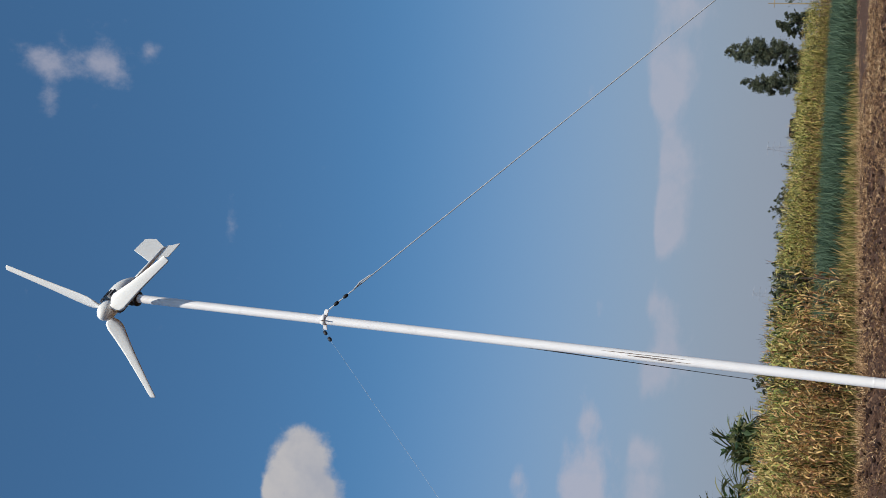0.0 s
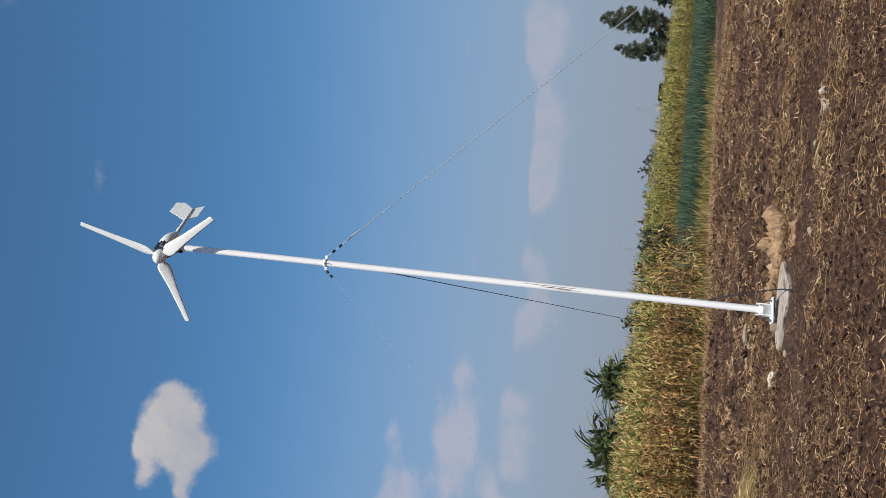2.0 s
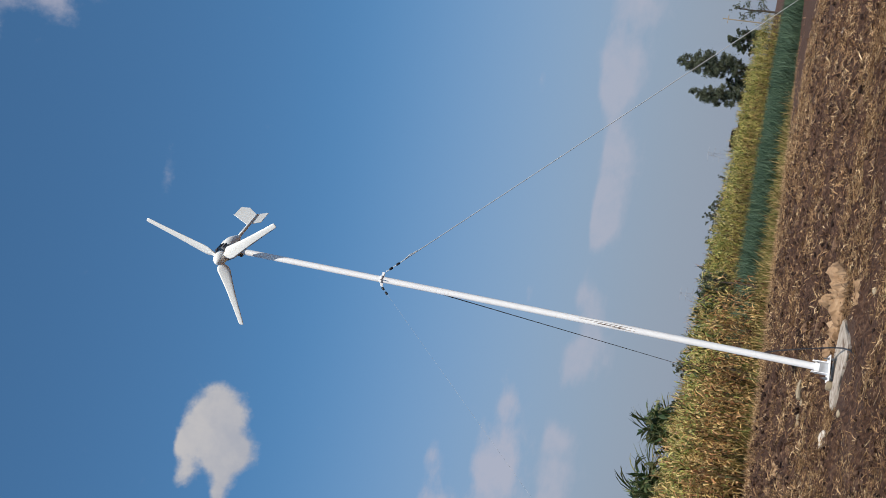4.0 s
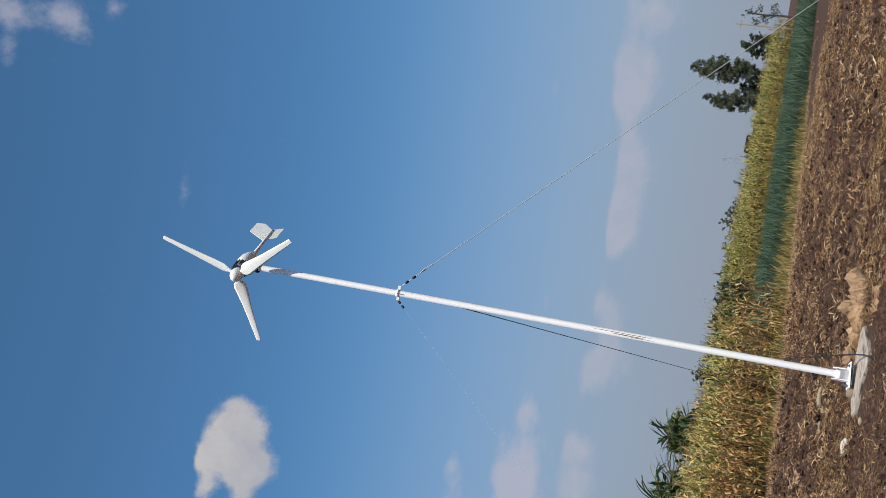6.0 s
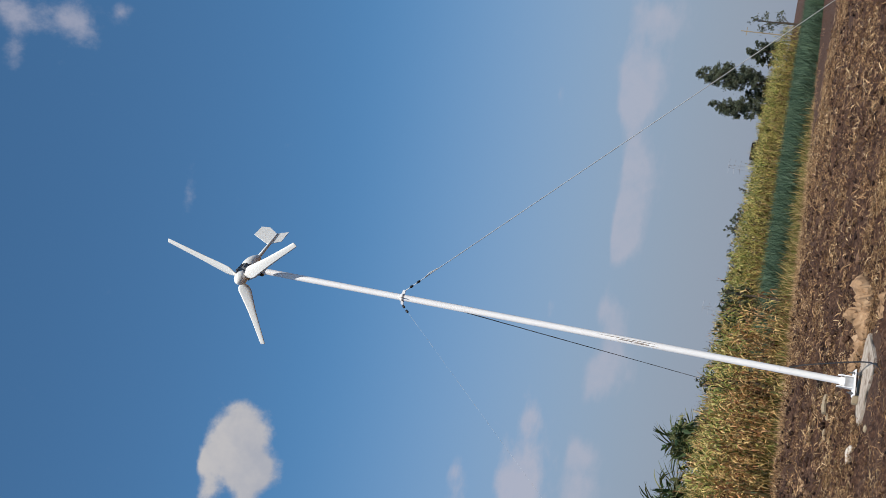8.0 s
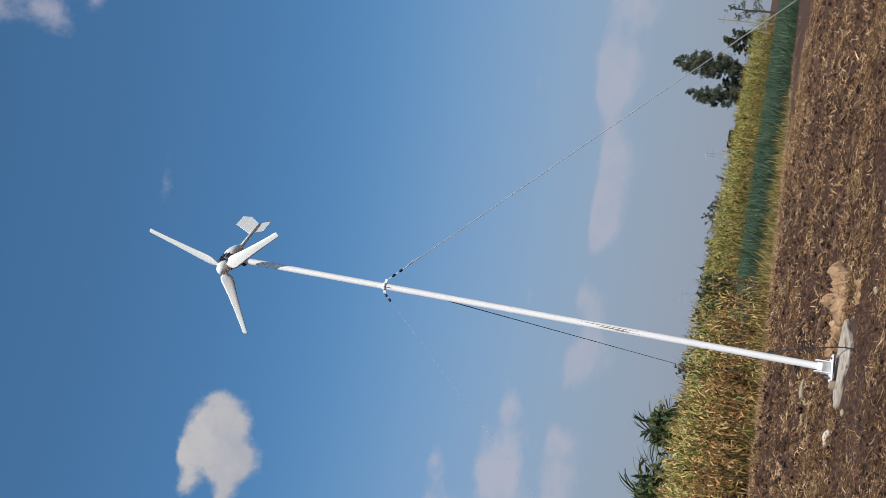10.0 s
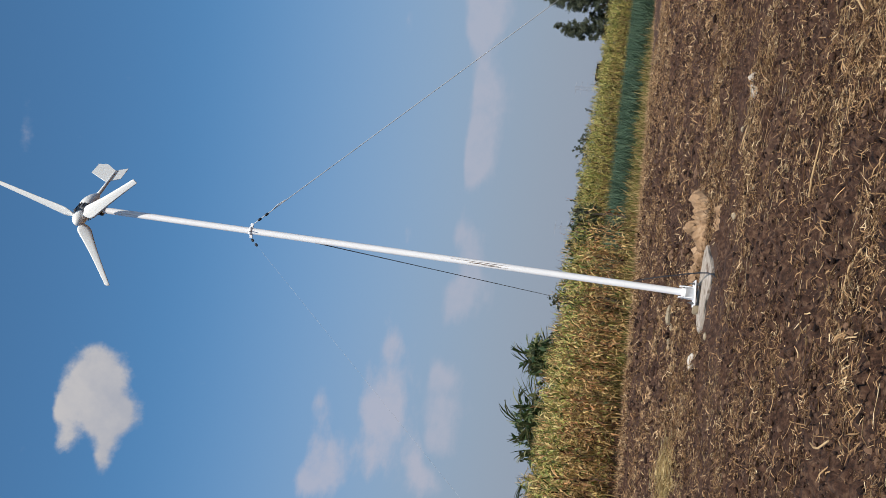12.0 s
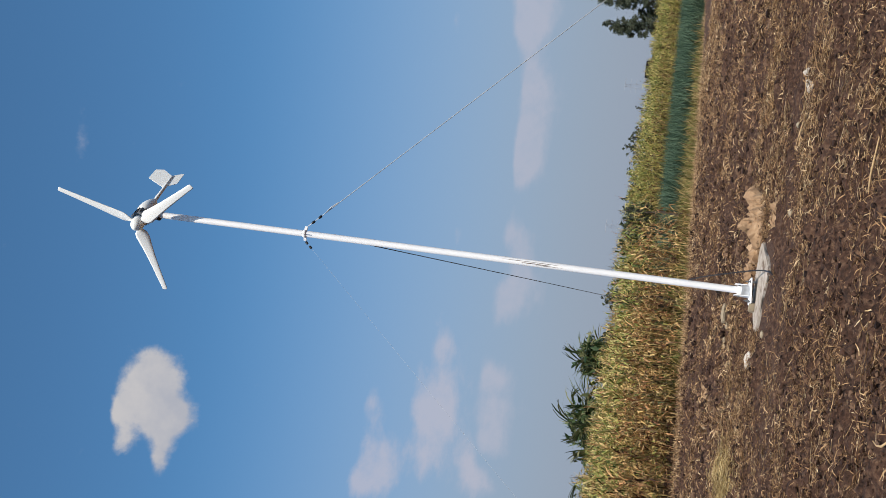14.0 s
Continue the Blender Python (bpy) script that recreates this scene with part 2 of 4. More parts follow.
def part(name, bm, mat, parent, label="", smooth=False):
    me = bpy.data.meshes.new(name)
    bmesh.ops.recalc_face_normals(bm, faces=bm.faces)
    bm.to_mesh(me)
    bm.free()
    me.materials.append(mat)
    if smooth:
        me.shade_smooth()
    ob = new(name, me)
    ob.parent = parent
    return tagged(ob, label)


def thing(name, x, y, z, label, category, group="", kind=""):
    ob = new(name)
    ob.empty_display_size = 0.1
    ob.matrix_world = pose(x, y, z)
    return tagged(ob, label, category, group, kind)


def lathe(profile, m=Matrix(), n=20):
    """A turned solid: (radius, height) pairs round z, moved by m."""
    bm = bmesh.new()
    rings = [[bm.verts.new(m @ Vector((r * math.cos(math.tau * k / n), r * math.sin(math.tau * k / n), h))) for k in range(n)] for r, h in profile]
    for a, b in zip(rings, rings[1:]):
        for k in range(n):
            bm.faces.new((a[k], a[(k + 1) % n], b[(k + 1) % n], b[k]))
    for f in (bm.faces.new(rings[0][::-1]), bm.faces.new(rings[-1])):
        for e in f.edges:
            e.smooth = False
    return bm


def sweep(points, radius, n=8, bm=None):
    """A round rod along points; radius: one number or one a point."""
    bm = bm or bmesh.new()
    pts = [Vector(p) for p in points]
    rad = radius if isinstance(radius, (list, tuple)) else [radius] * len(pts)
    rings = []
    for i, p in enumerate(pts):
        d = (pts[min(i + 1, len(pts) - 1)] - pts[max(i - 1, 0)]).normalized()
        side = d.cross(Vector((0.31, 0.83, 0.46))).normalized()
        up = d.cross(side)
        rings.append([bm.verts.new(p + rad[i] * (side * math.cos(math.tau * k / n) + up * math.sin(math.tau * k / n))) for k in range(n)])
    for a, b in zip(rings, rings[1:]):
        for k in range(n):
            bm.faces.new((a[k], a[(k + 1) % n], b[(k + 1) % n], b[k]))
    bm.faces.new(rings[0][::-1])
    bm.faces.new(rings[-1])
    return bm


def block(sx, sy, sz, m=Matrix(), bevel=0.004):
    bm = bmesh.new()
    bmesh.ops.create_cube(bm, size=1.0, matrix=Matrix.Diagonal((sx, sy, sz, 1)))
    if bevel:
        bmesh.ops.bevel(bm, geom=list(bm.edges), offset=bevel, segments=2, affect="EDGES")
    bmesh.ops.transform(bm, matrix=m, verts=bm.verts)
    return bm


def plate(outline, thick, m=Matrix()):
    """A flat plate: outline in its own xy, thick along z, moved by m."""
    bm = bmesh.new()
    lo = [bm.verts.new((x, y, -thick / 2)) for x, y in outline]
    hi = [bm.verts.new((x, y, thick / 2)) for x, y in outline]
    bm.faces.new(lo[::-1])
    bm.faces.new(hi)
    k = len(lo)
    for i in range(k):
        bm.faces.new((lo[i], lo[(i + 1) % k], hi[(i + 1) % k], hi[i]))
    bmesh.ops.bevel(bm, geom=[e for e in bm.edges], offset=thick * 0.2, segments=1, affect="EDGES")
    bmesh.ops.transform(bm, matrix=m, verts=bm.verts)
    return bm


rng = np.random.default_rng(7)


def lattice(xs, ys, seed):
    """Smooth random values at the points, from a lattice of unit cells."""
    table = np.random.default_rng(seed).random((256, 256))
    xi, yi = np.floor(xs).astype(int), np.floor(ys).astype(int)
    fx, fy = xs - xi, ys - yi
    fx, fy = fx * fx * (3 - 2 * fx), fy * fy * (3 - 2 * fy)
    a, b = table[xi % 256, yi % 256], table[(xi + 1) % 256, yi % 256]
    c, d = table[xi % 256, (yi + 1) % 256], table[(xi + 1) % 256, (yi + 1) % 256]
    return (a * (1 - fx) + b * fx) * (1 - fy) + (c * (1 - fx) + d * fx) * fy


# ---- the lie of the land ----
MAST_Y = 14.84
EDGE_Y, EDGE_SLOPE = 34.7, 1.44          # the ploughed field's far edge: y = EDGE_Y + EDGE_SLOPE * x
UX, UY = 1 / math.hypot(1, EDGE_SLOPE), EDGE_SLOPE / math.hypot(1, EDGE_SLOPE)


def along(u, n):
    """Place at u metres along the field's edge from x = 0, and n metres beyond it."""
    return u * UX - n * UY, EDGE_Y + u * UY + n * UX


def beyond(x, y):
    return -x * UY + (y - EDGE_Y) * UX


def bare(x, y):
    """How trodden the soil is: 1 on the path before the mast."""
    d = np.abs(y - (12.5 - 0.10 * x + 0.35 * np.sin(x * 0.9))) / 0.95
    return np.clip(1.4 - d, 0, 1) * np.clip((4.2 - np.abs(x - 0.4)) / 1.5, 0, 1)


def dug(x, y):
    """1 on the dark crumbled patch where little straw lies."""
    return np.clip(1.6 - np.hypot((x - 1.15) / 0.9, (y - 9.6) / 1.5) - 0.5 * lattice(x * 2 + 5, y * 2, 10), 0, 1)


def ground_height(x, y):
    x, y = np.asarray(x, float), np.asarray(y, float)
    big = (lattice(x * 0.35 + 9, y * 0.35 + 3, 1) - 0.5) * 0.10
    row = np.sin(beyond(x, y) * 2 * math.pi / 0.8 + 3 * lattice(x * 0.3, y * 0.3, 2)) * 0.018
    mid = (lattice(x * 2.3, y * 2.3, 3) - 0.5) * 0.06
    small = (lattice(x * 6.5, y * 6.5, 4) - 0.5) * 0.045 + np.maximum(lattice(x * 13, y * 13, 5) - 0.42, 0) * 0.17
    tiny = (lattice(x * 21, y * 21, 6) - 0.5) * 0.045
    rough = 1 - 0.45 * bare(x, y)
    near = np.clip((38 - np.hypot(x * 0.8, y - 8)) / 12, 0, 1)
    pad = np.clip(1.3 - np.hypot((x - 0.1) / 0.75, (y - 14.3) / 1.0), 0, 1) * 3
    h = (big * 0.6 + row + mid + small + tiny) * rough * near
    return h * (1 - np.clip(pad, 0, 1))


# ---- ground ----
def build_ground():
    xs = np.concatenate([-np.geomspace(4000, 14, 22), np.arange(-13, -5, 0.25), np.arange(-5, 6.5, 0.05), np.arange(6.5, 24, 0.25), np.geomspace(24.5, 4000, 22)])
    ys = np.concatenate([-np.geomspace(3000, 6, 14), np.arange(-5, 4.2, 0.4), np.arange(4.2, 17, 0.042), np.arange(17, 30, 0.10), np.arange(30, 60, 0.6), np.geomspace(61, 4500, 26)])
    gx, gy = np.meshgrid(xs, ys)
    gz = ground_height(gx, gy)
    nx, ny = len(xs), len(ys)
    verts = np.stack([gx.ravel(), gy.ravel(), gz.ravel()], 1)
    i = (np.arange(ny - 1)[:, None] * nx + np.arange(nx - 1)[None, :]).ravel()
    quads = np.stack([i, i + 1, i + nx + 1, i + nx], 1)
    me = bpy.data.meshes.new("ground")
    me.from_pydata(verts.tolist(), [], quads.tolist())
    me.shade_smooth()
    me.materials.append(SOIL)
    return tagged(new("ground", me), "ploughed dark brown soil field with clods and stubble", "ground", kind="structure")


build_ground()


def scatter(name, templates, places, mat, label, category, group=""):
    """One mesh out of many small pieces: templates are (verts, faces); places rows of x, y, z, turn, size, choice."""
    vs, fs, ms, off = [], [], [], 0
    places = np.asarray(places)
    for k, (tv, tf, tm) in enumerate(templates):
        sel = places[places[:, 5].astype(int) % len(templates) == k]
        if not len(sel):
            continue
        c, s = np.cos(sel[:, 3])[:, None], np.sin(sel[:, 3])[:, None]
        size = sel[:, 4][:, None]
        x = (tv[None, :, 0] * c - tv[None, :, 1] * s) * size + sel[:, 0][:, None]
        y = (tv[None, :, 0] * s + tv[None, :, 1] * c) * size + sel[:, 1][:, None]
        z = tv[None, :, 2] * size + sel[:, 2][:, None]
        vs.append(np.stack([x, y, z], -1).reshape(-1, 3))
        n = len(tv)
        base = off + np.arange(len(sel)) * n
        f = np.array(tf)
        fs.append((f[None] + base[:, None, None]).reshape(-1, f.shape[1]))
        ms.append(np.tile(np.array(tm), len(sel)))
        off += len(sel) * n
    me = bpy.data.meshes.new(name)
    faces = np.concatenate(fs)
    me.from_pydata(np.concatenate(vs).tolist(), [], faces.tolist())
    for m in (mat if isinstance(mat, (list, tuple)) else (mat,)):
        me.materials.append(m)
    me.polygons.foreach_set("material_index", np.concatenate(ms).astype(np.int32))
    ob = new(name, me)
    return tagged(ob, label, category, group, kind="stuff")


class Strips:
    """Gathers leaf strips and stalks of four-cornered faces for a template."""

    def __init__(self):
        self.v, self.f, self.m = [], [], []

    def leaf(self, start, turn, rise, length, width, droop, segs=3, mat=0, fold=0.0):
        p, a = np.array(start, float), rise
        side = np.array([-math.sin(turn), math.cos(turn), fold])
        o = len(self.v)
        for k in range(segs + 1):
            w = width * (0.55, 1.0, 0.8, 0.12)[min(3, round(3 * k / segs))] / 2
            self.v += [p - side * w, p + side * w]
            p = p + np.array([math.cos(turn) * math.cos(a), math.sin(turn) * math.cos(a), math.sin(a)]) * length / segs
            a -= droop / segs
        for k in range(segs):
            self.f.append((o + 2 * k, o + 2 * k + 1, o + 2 * k + 3, o + 2 * k + 2))
            self.m.append(mat)

    def stalk(self, p0, p1, r0, r1, mat=0, n=3):
        o = len(self.v)
        d = np.array(p1, float) - np.array(p0, float)
        d /= np.linalg.norm(d)
        a = np.cross(d, (0.3, 0.5, 0.81) if abs(d[2]) < 0.9 else (1, 0.1, 0))
        a /= np.linalg.norm(a)
        b = np.cross(d, a)
        for p, r in ((p0, r0), (p1, r1)):
            for k in range(n):
                t = math.tau * k / n
                self.v.append(np.array(p) + r * (a * math.cos(t) + b * math.sin(t)))
        for k in range(n):
            self.f.append((o + k, o + (k + 1) % n, o + n + (k + 1) % n, o + n + k))
            self.m.append(mat)

    def done(self):
        return np.array(self.v), self.f, self.m


def corn_template(r, green):
    s = Strips()
    h = r.uniform(1.8, 2.3)
    lean = r.uniform(-0.22, 0.22, 2)
    s.stalk((0, 0, 0), (lean[0] * h, lean[1] * h, h), 0.011, 0.005, 0)
    plane = r.uniform(0, math.pi)
    for k in range(20):
        t = 0.08 + 0.90 * k / 19
        top = t > 0.62
        s.leaf((lean[0] * h * t, lean[1] * h * t, h * t), plane + math.pi * k + r.normal(0, 0.5), r.uniform(0.4, 1.1) if top else r.uniform(-0.3, 1.2),
               r.uniform(0.24, 0.52), r.uniform(0.036, 0.075), r.uniform(0.8, 3.2), 2, 1 if (t > green or r.random() < 0.10) else 0, r.uniform(-0.5, 0.5))
    for k in range(4):
        s.leaf((lean[0] * h, lean[1] * h, h), r.uniform(0, 6.3), r.uniform(1.0, 1.5), r.uniform(0.2, 0.34), 0.016, r.uniform(0, 0.8), 2, 0)
    return s.done()


def rows_of(u0, u1, n0, n1, du, dn, keep=1.0, size=(0.9, 1.1)):
    us, ns = np.meshgrid(np.arange(u0, u1, du), np.arange(n0, n1, dn))
    us = us.ravel() + rng.uniform(-0.45, 0.45, us.size) * du
    ns = ns.ravel() + rng.uniform(-0.3, 0.3, ns.size) * dn
    sel = rng.random(us.size) < keep
    us, ns = us[sel], ns[sel]
    x, y = us * UX - ns * UY, EDGE_Y + us * UY + ns * UX
    k = len(us)
    return np.stack([x, y, ground_height(x, y) - 0.02, rng.uniform(0, 6.28, k), rng.uniform(*size, k), rng.integers(0, 997, k)], 1), us, ns


# ---- maize ----
corn_kinds = [corn_template(rng, g) for g in (0.97, 0.85, 0.8, 0.7, 0.85, 0.95, 0.75, 0.9, 0.6, 0.8)]
front, _, _ = rows_of(-24, 5.2, 0.5, 8, 0.22, 0.55, 0.97, (0.93, 1.07))
tagged(scatter("maize_field", corn_kinds, front, (CORN, CORN_TOP), "ripening maize plants, tan below and green on top", "maize"))
back, _, _ = rows_of(4.0, 80, 14.5, 22, 0.30, 0.75, 0.95, (1.1, 1.36))
mid_corn, us, ns = rows_of(-22, 8, 9, 22, 0.5, 0.9, 0.9, (0.95, 1.2))
scatter("maize_field", corn_kinds, np.concatenate([back, mid_corn]), (CORN_FAR, CORN_TOP), "distant yellow-green maize beyond the green crop", "maize")


# ---- green crop, weeds, dry grass ----
def tuft_template(r, blades, height, width, spread, low=1.0):
    s = Strips()
    for k in range(blades):
        a = r.uniform(0, 6.28)
        s.leaf((r.normal(0, spread), r.normal(0, spread), 0), a, r.uniform(low, 1.5), height * r.uniform(0.5, 1.1), width * r.uniform(0.7, 1.3), r.uniform(0.1, 1.1), 2, 0)
    return s.done()


green_kinds = [tuft_template(rng, 15, 1.1, 0.028, 0.15, 0.6) for _ in range(8)]
a, _, _ = rows_of(2, 70, 4.5, 8.5, 0.25, 0.28, 0.97, (0.9, 1.1))
b, _, _ = rows_of(2, 70, 8.5, 14.2, 0.5, 0.55, 0.97, (1.0, 1.15))
c, us, ns = rows_of(12, 70, 0.8, 4.5, 0.26, 0.32, 0.97, (0.85, 1.1))
c = c[ns > 4.4 - (us - 12) * 0.30]
scatter("green_crop", green_kinds, np.concatenate([a, b, c]), GREEN, "dense bluish green cereal crop, about waist high", "crop")

weed_kinds = [tuft_template(rng, 9, 0.55, 0.026, 0.12, 0.5) for _ in range(8)]
w, us, ns = rows_of(-4, 60, 0.0, 5.0, 0.30, 0.33, 0.9, (0.5, 1.35))
w = w[ns < 4.8 - np.maximum(us - 8, 0) * 0.32]
scatter("weeds", weed_kinds, w, WEED, "yellowing weeds along the field's edge", "weeds")
grass_kinds = [tuft_template(rng, 11, 0.36, 0.016, 0.16, 0.1) for _ in range(8)]
g, us, ns = rows_of(-26, 30, -1.7, 0.7, 0.14, 0.17, 0.9, (0.22, 0.75))
g = g[rng.random(len(g)) < np.clip(1.25 - np.maximum(us - 2, 0) / 22 + 0.5 * ns, 0.05, 1)]
scatter("dry_grass", grass_kinds, g, DRYGRASS, "dry tan grass verge beside the ploughed soil", "grass")


# ---- straw, stubble and clods on the soil ----
def straw_template(r, pieces, length, radius, spread, lift):
    """Bent stalks of three joints each, lying or half raised."""
    s = Strips()
    for k in range(pieces):
        a, l = r.uniform(0, 6.28) if spread > 0.06 else r.normal(0, 0.4), length * r.uniform(0.4, 1.2)
        p = np.array([r.normal(0, spread), r.normal(0, spread), r.uniform(0.0, 0.03)])
        rr, curl = radius * r.uniform(0.6, 1.3), r.normal(0, 0.55)
        for j in range(3):
            q = p + np.array([math.cos(a), math.sin(a), r.uniform(-0.12, lift) if j < 2 else r.uniform(-0.25, lift * 0.5)]) * l / 3
            s.stalk(p, q, rr * (1 - 0.15 * j), rr * (0.85 - 0.15 * j))
            p, a = q, a + curl + r.normal(0, 0.25)
    return s.done()


def litter_places(count, x0, x1, y0, y1, size, clump=0.0, seed=11):
    r = np.random.default_rng(seed)
    x, y = r.uniform(x0, x1, count), r.uniform(y0, y1, count)
    patch = lattice(x * 0.7 + 40, y * 0.7, 8) * 0.45 + lattice(x * 1.9 + 40, y * 1.9, 9) * 0.55
    keep = (r.random(count) < np.clip((patch - clump) * 3.5 + 0.25, 0.06, 1) * (1 - 0.8 * bare(x, y)) * (1 - 0.75 * dug(x, y))) & (beyond(x, y) < 0.3)
    keep &= ~((np.abs(x - 0.1) < 0.62) & (np.abs(y - 14.15) < 0.8))
    x, y = x[keep], y[keep]
    k = len(x)
    return np.stack([x, y, ground_height(x, y) + 0.008, r.uniform(0, 6.28, k), r.uniform(*size, k), r.integers(0, 997, k)], 1)


straw_kinds = [straw_template(rng, 1, 0.36, 0.0038, 0.02, 0.22) for _ in range(20)]


def dry_leaf_template(r, pieces, length, width, spread):
    s = Strips()
    for k in range(pieces):
        s.leaf((r.normal(0, spread), r.normal(0, spread), r.uniform(0.01, 0.05)), r.uniform(0, 6.28), r.uniform(-0.1, 0.9), length * r.uniform(0.5, 1.3), width * r.uniform(0.6, 1.4), r.uniform(0.2, 2.0), 2, 0, r.uniform(-1, 1))
    return s.done()


far_kinds = [dry_leaf_template(rng, 9, 0.17, 0.015, 0.11) for _ in range(12)]
tuft_kinds = [straw_template(rng, 6, 0.11, 0.0042, 0.06, 0.6) for _ in range(10)]
scatter("straw", straw_kinds, np.concatenate([litter_places(26000, -5, 8, 4.2, 18, (0.14, 0.85), 0.46), litter_places(5000, -4, 6, 4.2, 11.5, (0.3, 1.1), 0.5, 23), litter_places(9000, 1.6, 6.5, 10, 17, (0.25, 0.85), 0.36, 24)]), STRAW, "loose pale straw stalks lying on the soil", "straw")
scatter("stubble", tuft_kinds, litter_places(7500, -5, 8, 4.2, 17, (0.5, 1.2), 0.44, 12), STUBBLE, "brown trampled stubble and dead stalks", "stubble")
scatter("stubble", far_kinds, np.concatenate([litter_places(15000, -4, 6.5, 4.2, 17, (0.25, 0.66), 0.38, 16), litter_places(19000, -7, 19, 15, 46, (0.5, 1.15), 0.44, 13), litter_places(1600, -9, 12, -8, 5, (0.4, 0.9), 0.42, 17), litter_places(900, -12, -4, 3, 22, (0.4, 0.9), 0.42, 18)]),
        STUBBLE, "brown dead leaves and stubble covering the ploughed soil", "stubble")
scatter("straw", tuft_kinds, litter_places(6500, -5, 8, 4.2, 17, (0.4, 1.2), 0.52, 14), STRAW, "tangled pale straw tufts among the clods", "straw")
scatter("straw", far_kinds, np.concatenate([litter_places(12000, -7, 19, 14, 46, (0.4, 1.0), 0.46, 15), litter_places(4500, -4, 6.5, 4.2, 16, (0.2, 0.55), 0.46, 19)]), STRAW, "pale dry leaf litter scattered over the soil", "straw")


heap = np.random.default_rng(77)
hx, hy = heap.normal(-2.55, 0.22, 900), heap.normal(15.3, 0.6, 900)
rise = 0.16 * np.exp(-((hx + 2.55) / 0.3) ** 2 - ((hy - 15.3) / 0.7) ** 2)
scatter("straw_heap", straw_kinds, np.stack([hx, hy, ground_height(hx, hy) + rise * heap.random(900) ** 0.5 + 0.01, heap.uniform(0, 6.28, 900), heap.uniform(0.5, 1.3, 900), heap.integers(0, 997, 900)], 1),
        GOLD, "small heap of bright yellow straw on the soil", "straw")


def clod_template(r):
    bm = bmesh.new()
    bmesh.ops.create_icosphere(bm, subdivisions=1, radius=1.0)
    v = np.array([tuple(x.co) for x in bm.verts]) * r.uniform(0.65, 1.25, (len(bm.verts), 1)) * np.array([1, r.uniform(0.6, 1), 0.65])
    f = [tuple(x.index for x in p.verts) for p in bm.faces]
    bm.free()
    return v, f, [0] * len(f)


clod_kinds = [clod_template(rng) for _ in range(12)]


def clod_places(count, x0, x1, y0, y1, lo, hi, seed):
    r = np.random.default_rng(seed)
    x, y = r.uniform(x0, x1, count), r.uniform(y0, y1, count)
    keep = (r.random(count) < 1 - 0.9 * bare(x, y)) & (beyond(x, y) < -0.3) & ~((np.abs(x - 0.1) < 0.62) & (np.abs(y - 14.15) < 0.8))
    x, y = x[keep], y[keep]
    k = len(x)
    size = lo + (hi - lo) * r.random(k) ** 3
    return np.stack([x, y, ground_height(x, y) + size * 0.15, r.uniform(0, 6.28, k), size, r.integers(0, 997, k)], 1)


scatter("soil_clods", clod_kinds, np.concatenate([clod_places(34000, -4, 6, 4.2, 17, 0.009, 0.038, 21), clod_places(20000, -7, 15, 17, 42, 0.02, 0.09, 22)]),
        CLOD, "dark crumbly clods of ploughed earth", "soil")


# ---- wind turbine ----
def blade_mesh(length):
    """A twisted, tapered blade along +z, its chord along x and the wind from -y."""
    bm = bmesh.new()
    prof = [(0.5, 0.0), (0.3, 0.35), (0.05, 0.55), (-0.25, 0.5), (-0.45, 0.22), (-0.5, 0.0), (-0.42, -0.28), (-0.2, -0.4), (0.1, -0.3), (0.35, -0.12)]
    rings = []
    for r, chord, thick, twist in ((0.055, 0.07, 0.055, 22), (0.11, 0.085, 0.05, 20), (0.155, 0.175, 0.042, 17), (0.22, 0.205, 0.032, 14), (0.36, 0.175, 0.026, 10),
                                   (0.55, 0.138, 0.021, 7), (0.78, 0.112, 0.017, 5), (1.0, 0.092, 0.014, 3), (1.14, 0.082, 0.012, 2), (1.168, 0.074, 0.010, 2), (1.175, 0.058, 0.006, 2)):
        a = -radians(twist)
        ring = []
        for px, py in prof:
            x, y = px * chord + 0.012 * (1 - r), py * thick
            ring.append(bm.verts.new((x * math.cos(a) - y * math.sin(a), x * math.sin(a) + y * math.cos(a), r * length / 1.175)))
        rings.append(ring)
    k = len(prof)
    for p, q in zip(rings, rings[1:]):
        for i in range(k):
            bm.faces.new((p[i], p[(i + 1) % k], q[(i + 1) % k], q[i]))
    bm.faces.new(rings[0][::-1])
    bm.faces.new(rings[-1])
    return bm


YAW, AXIS_Z, BLADE_TURN = 39.0, 8.80, -21.0


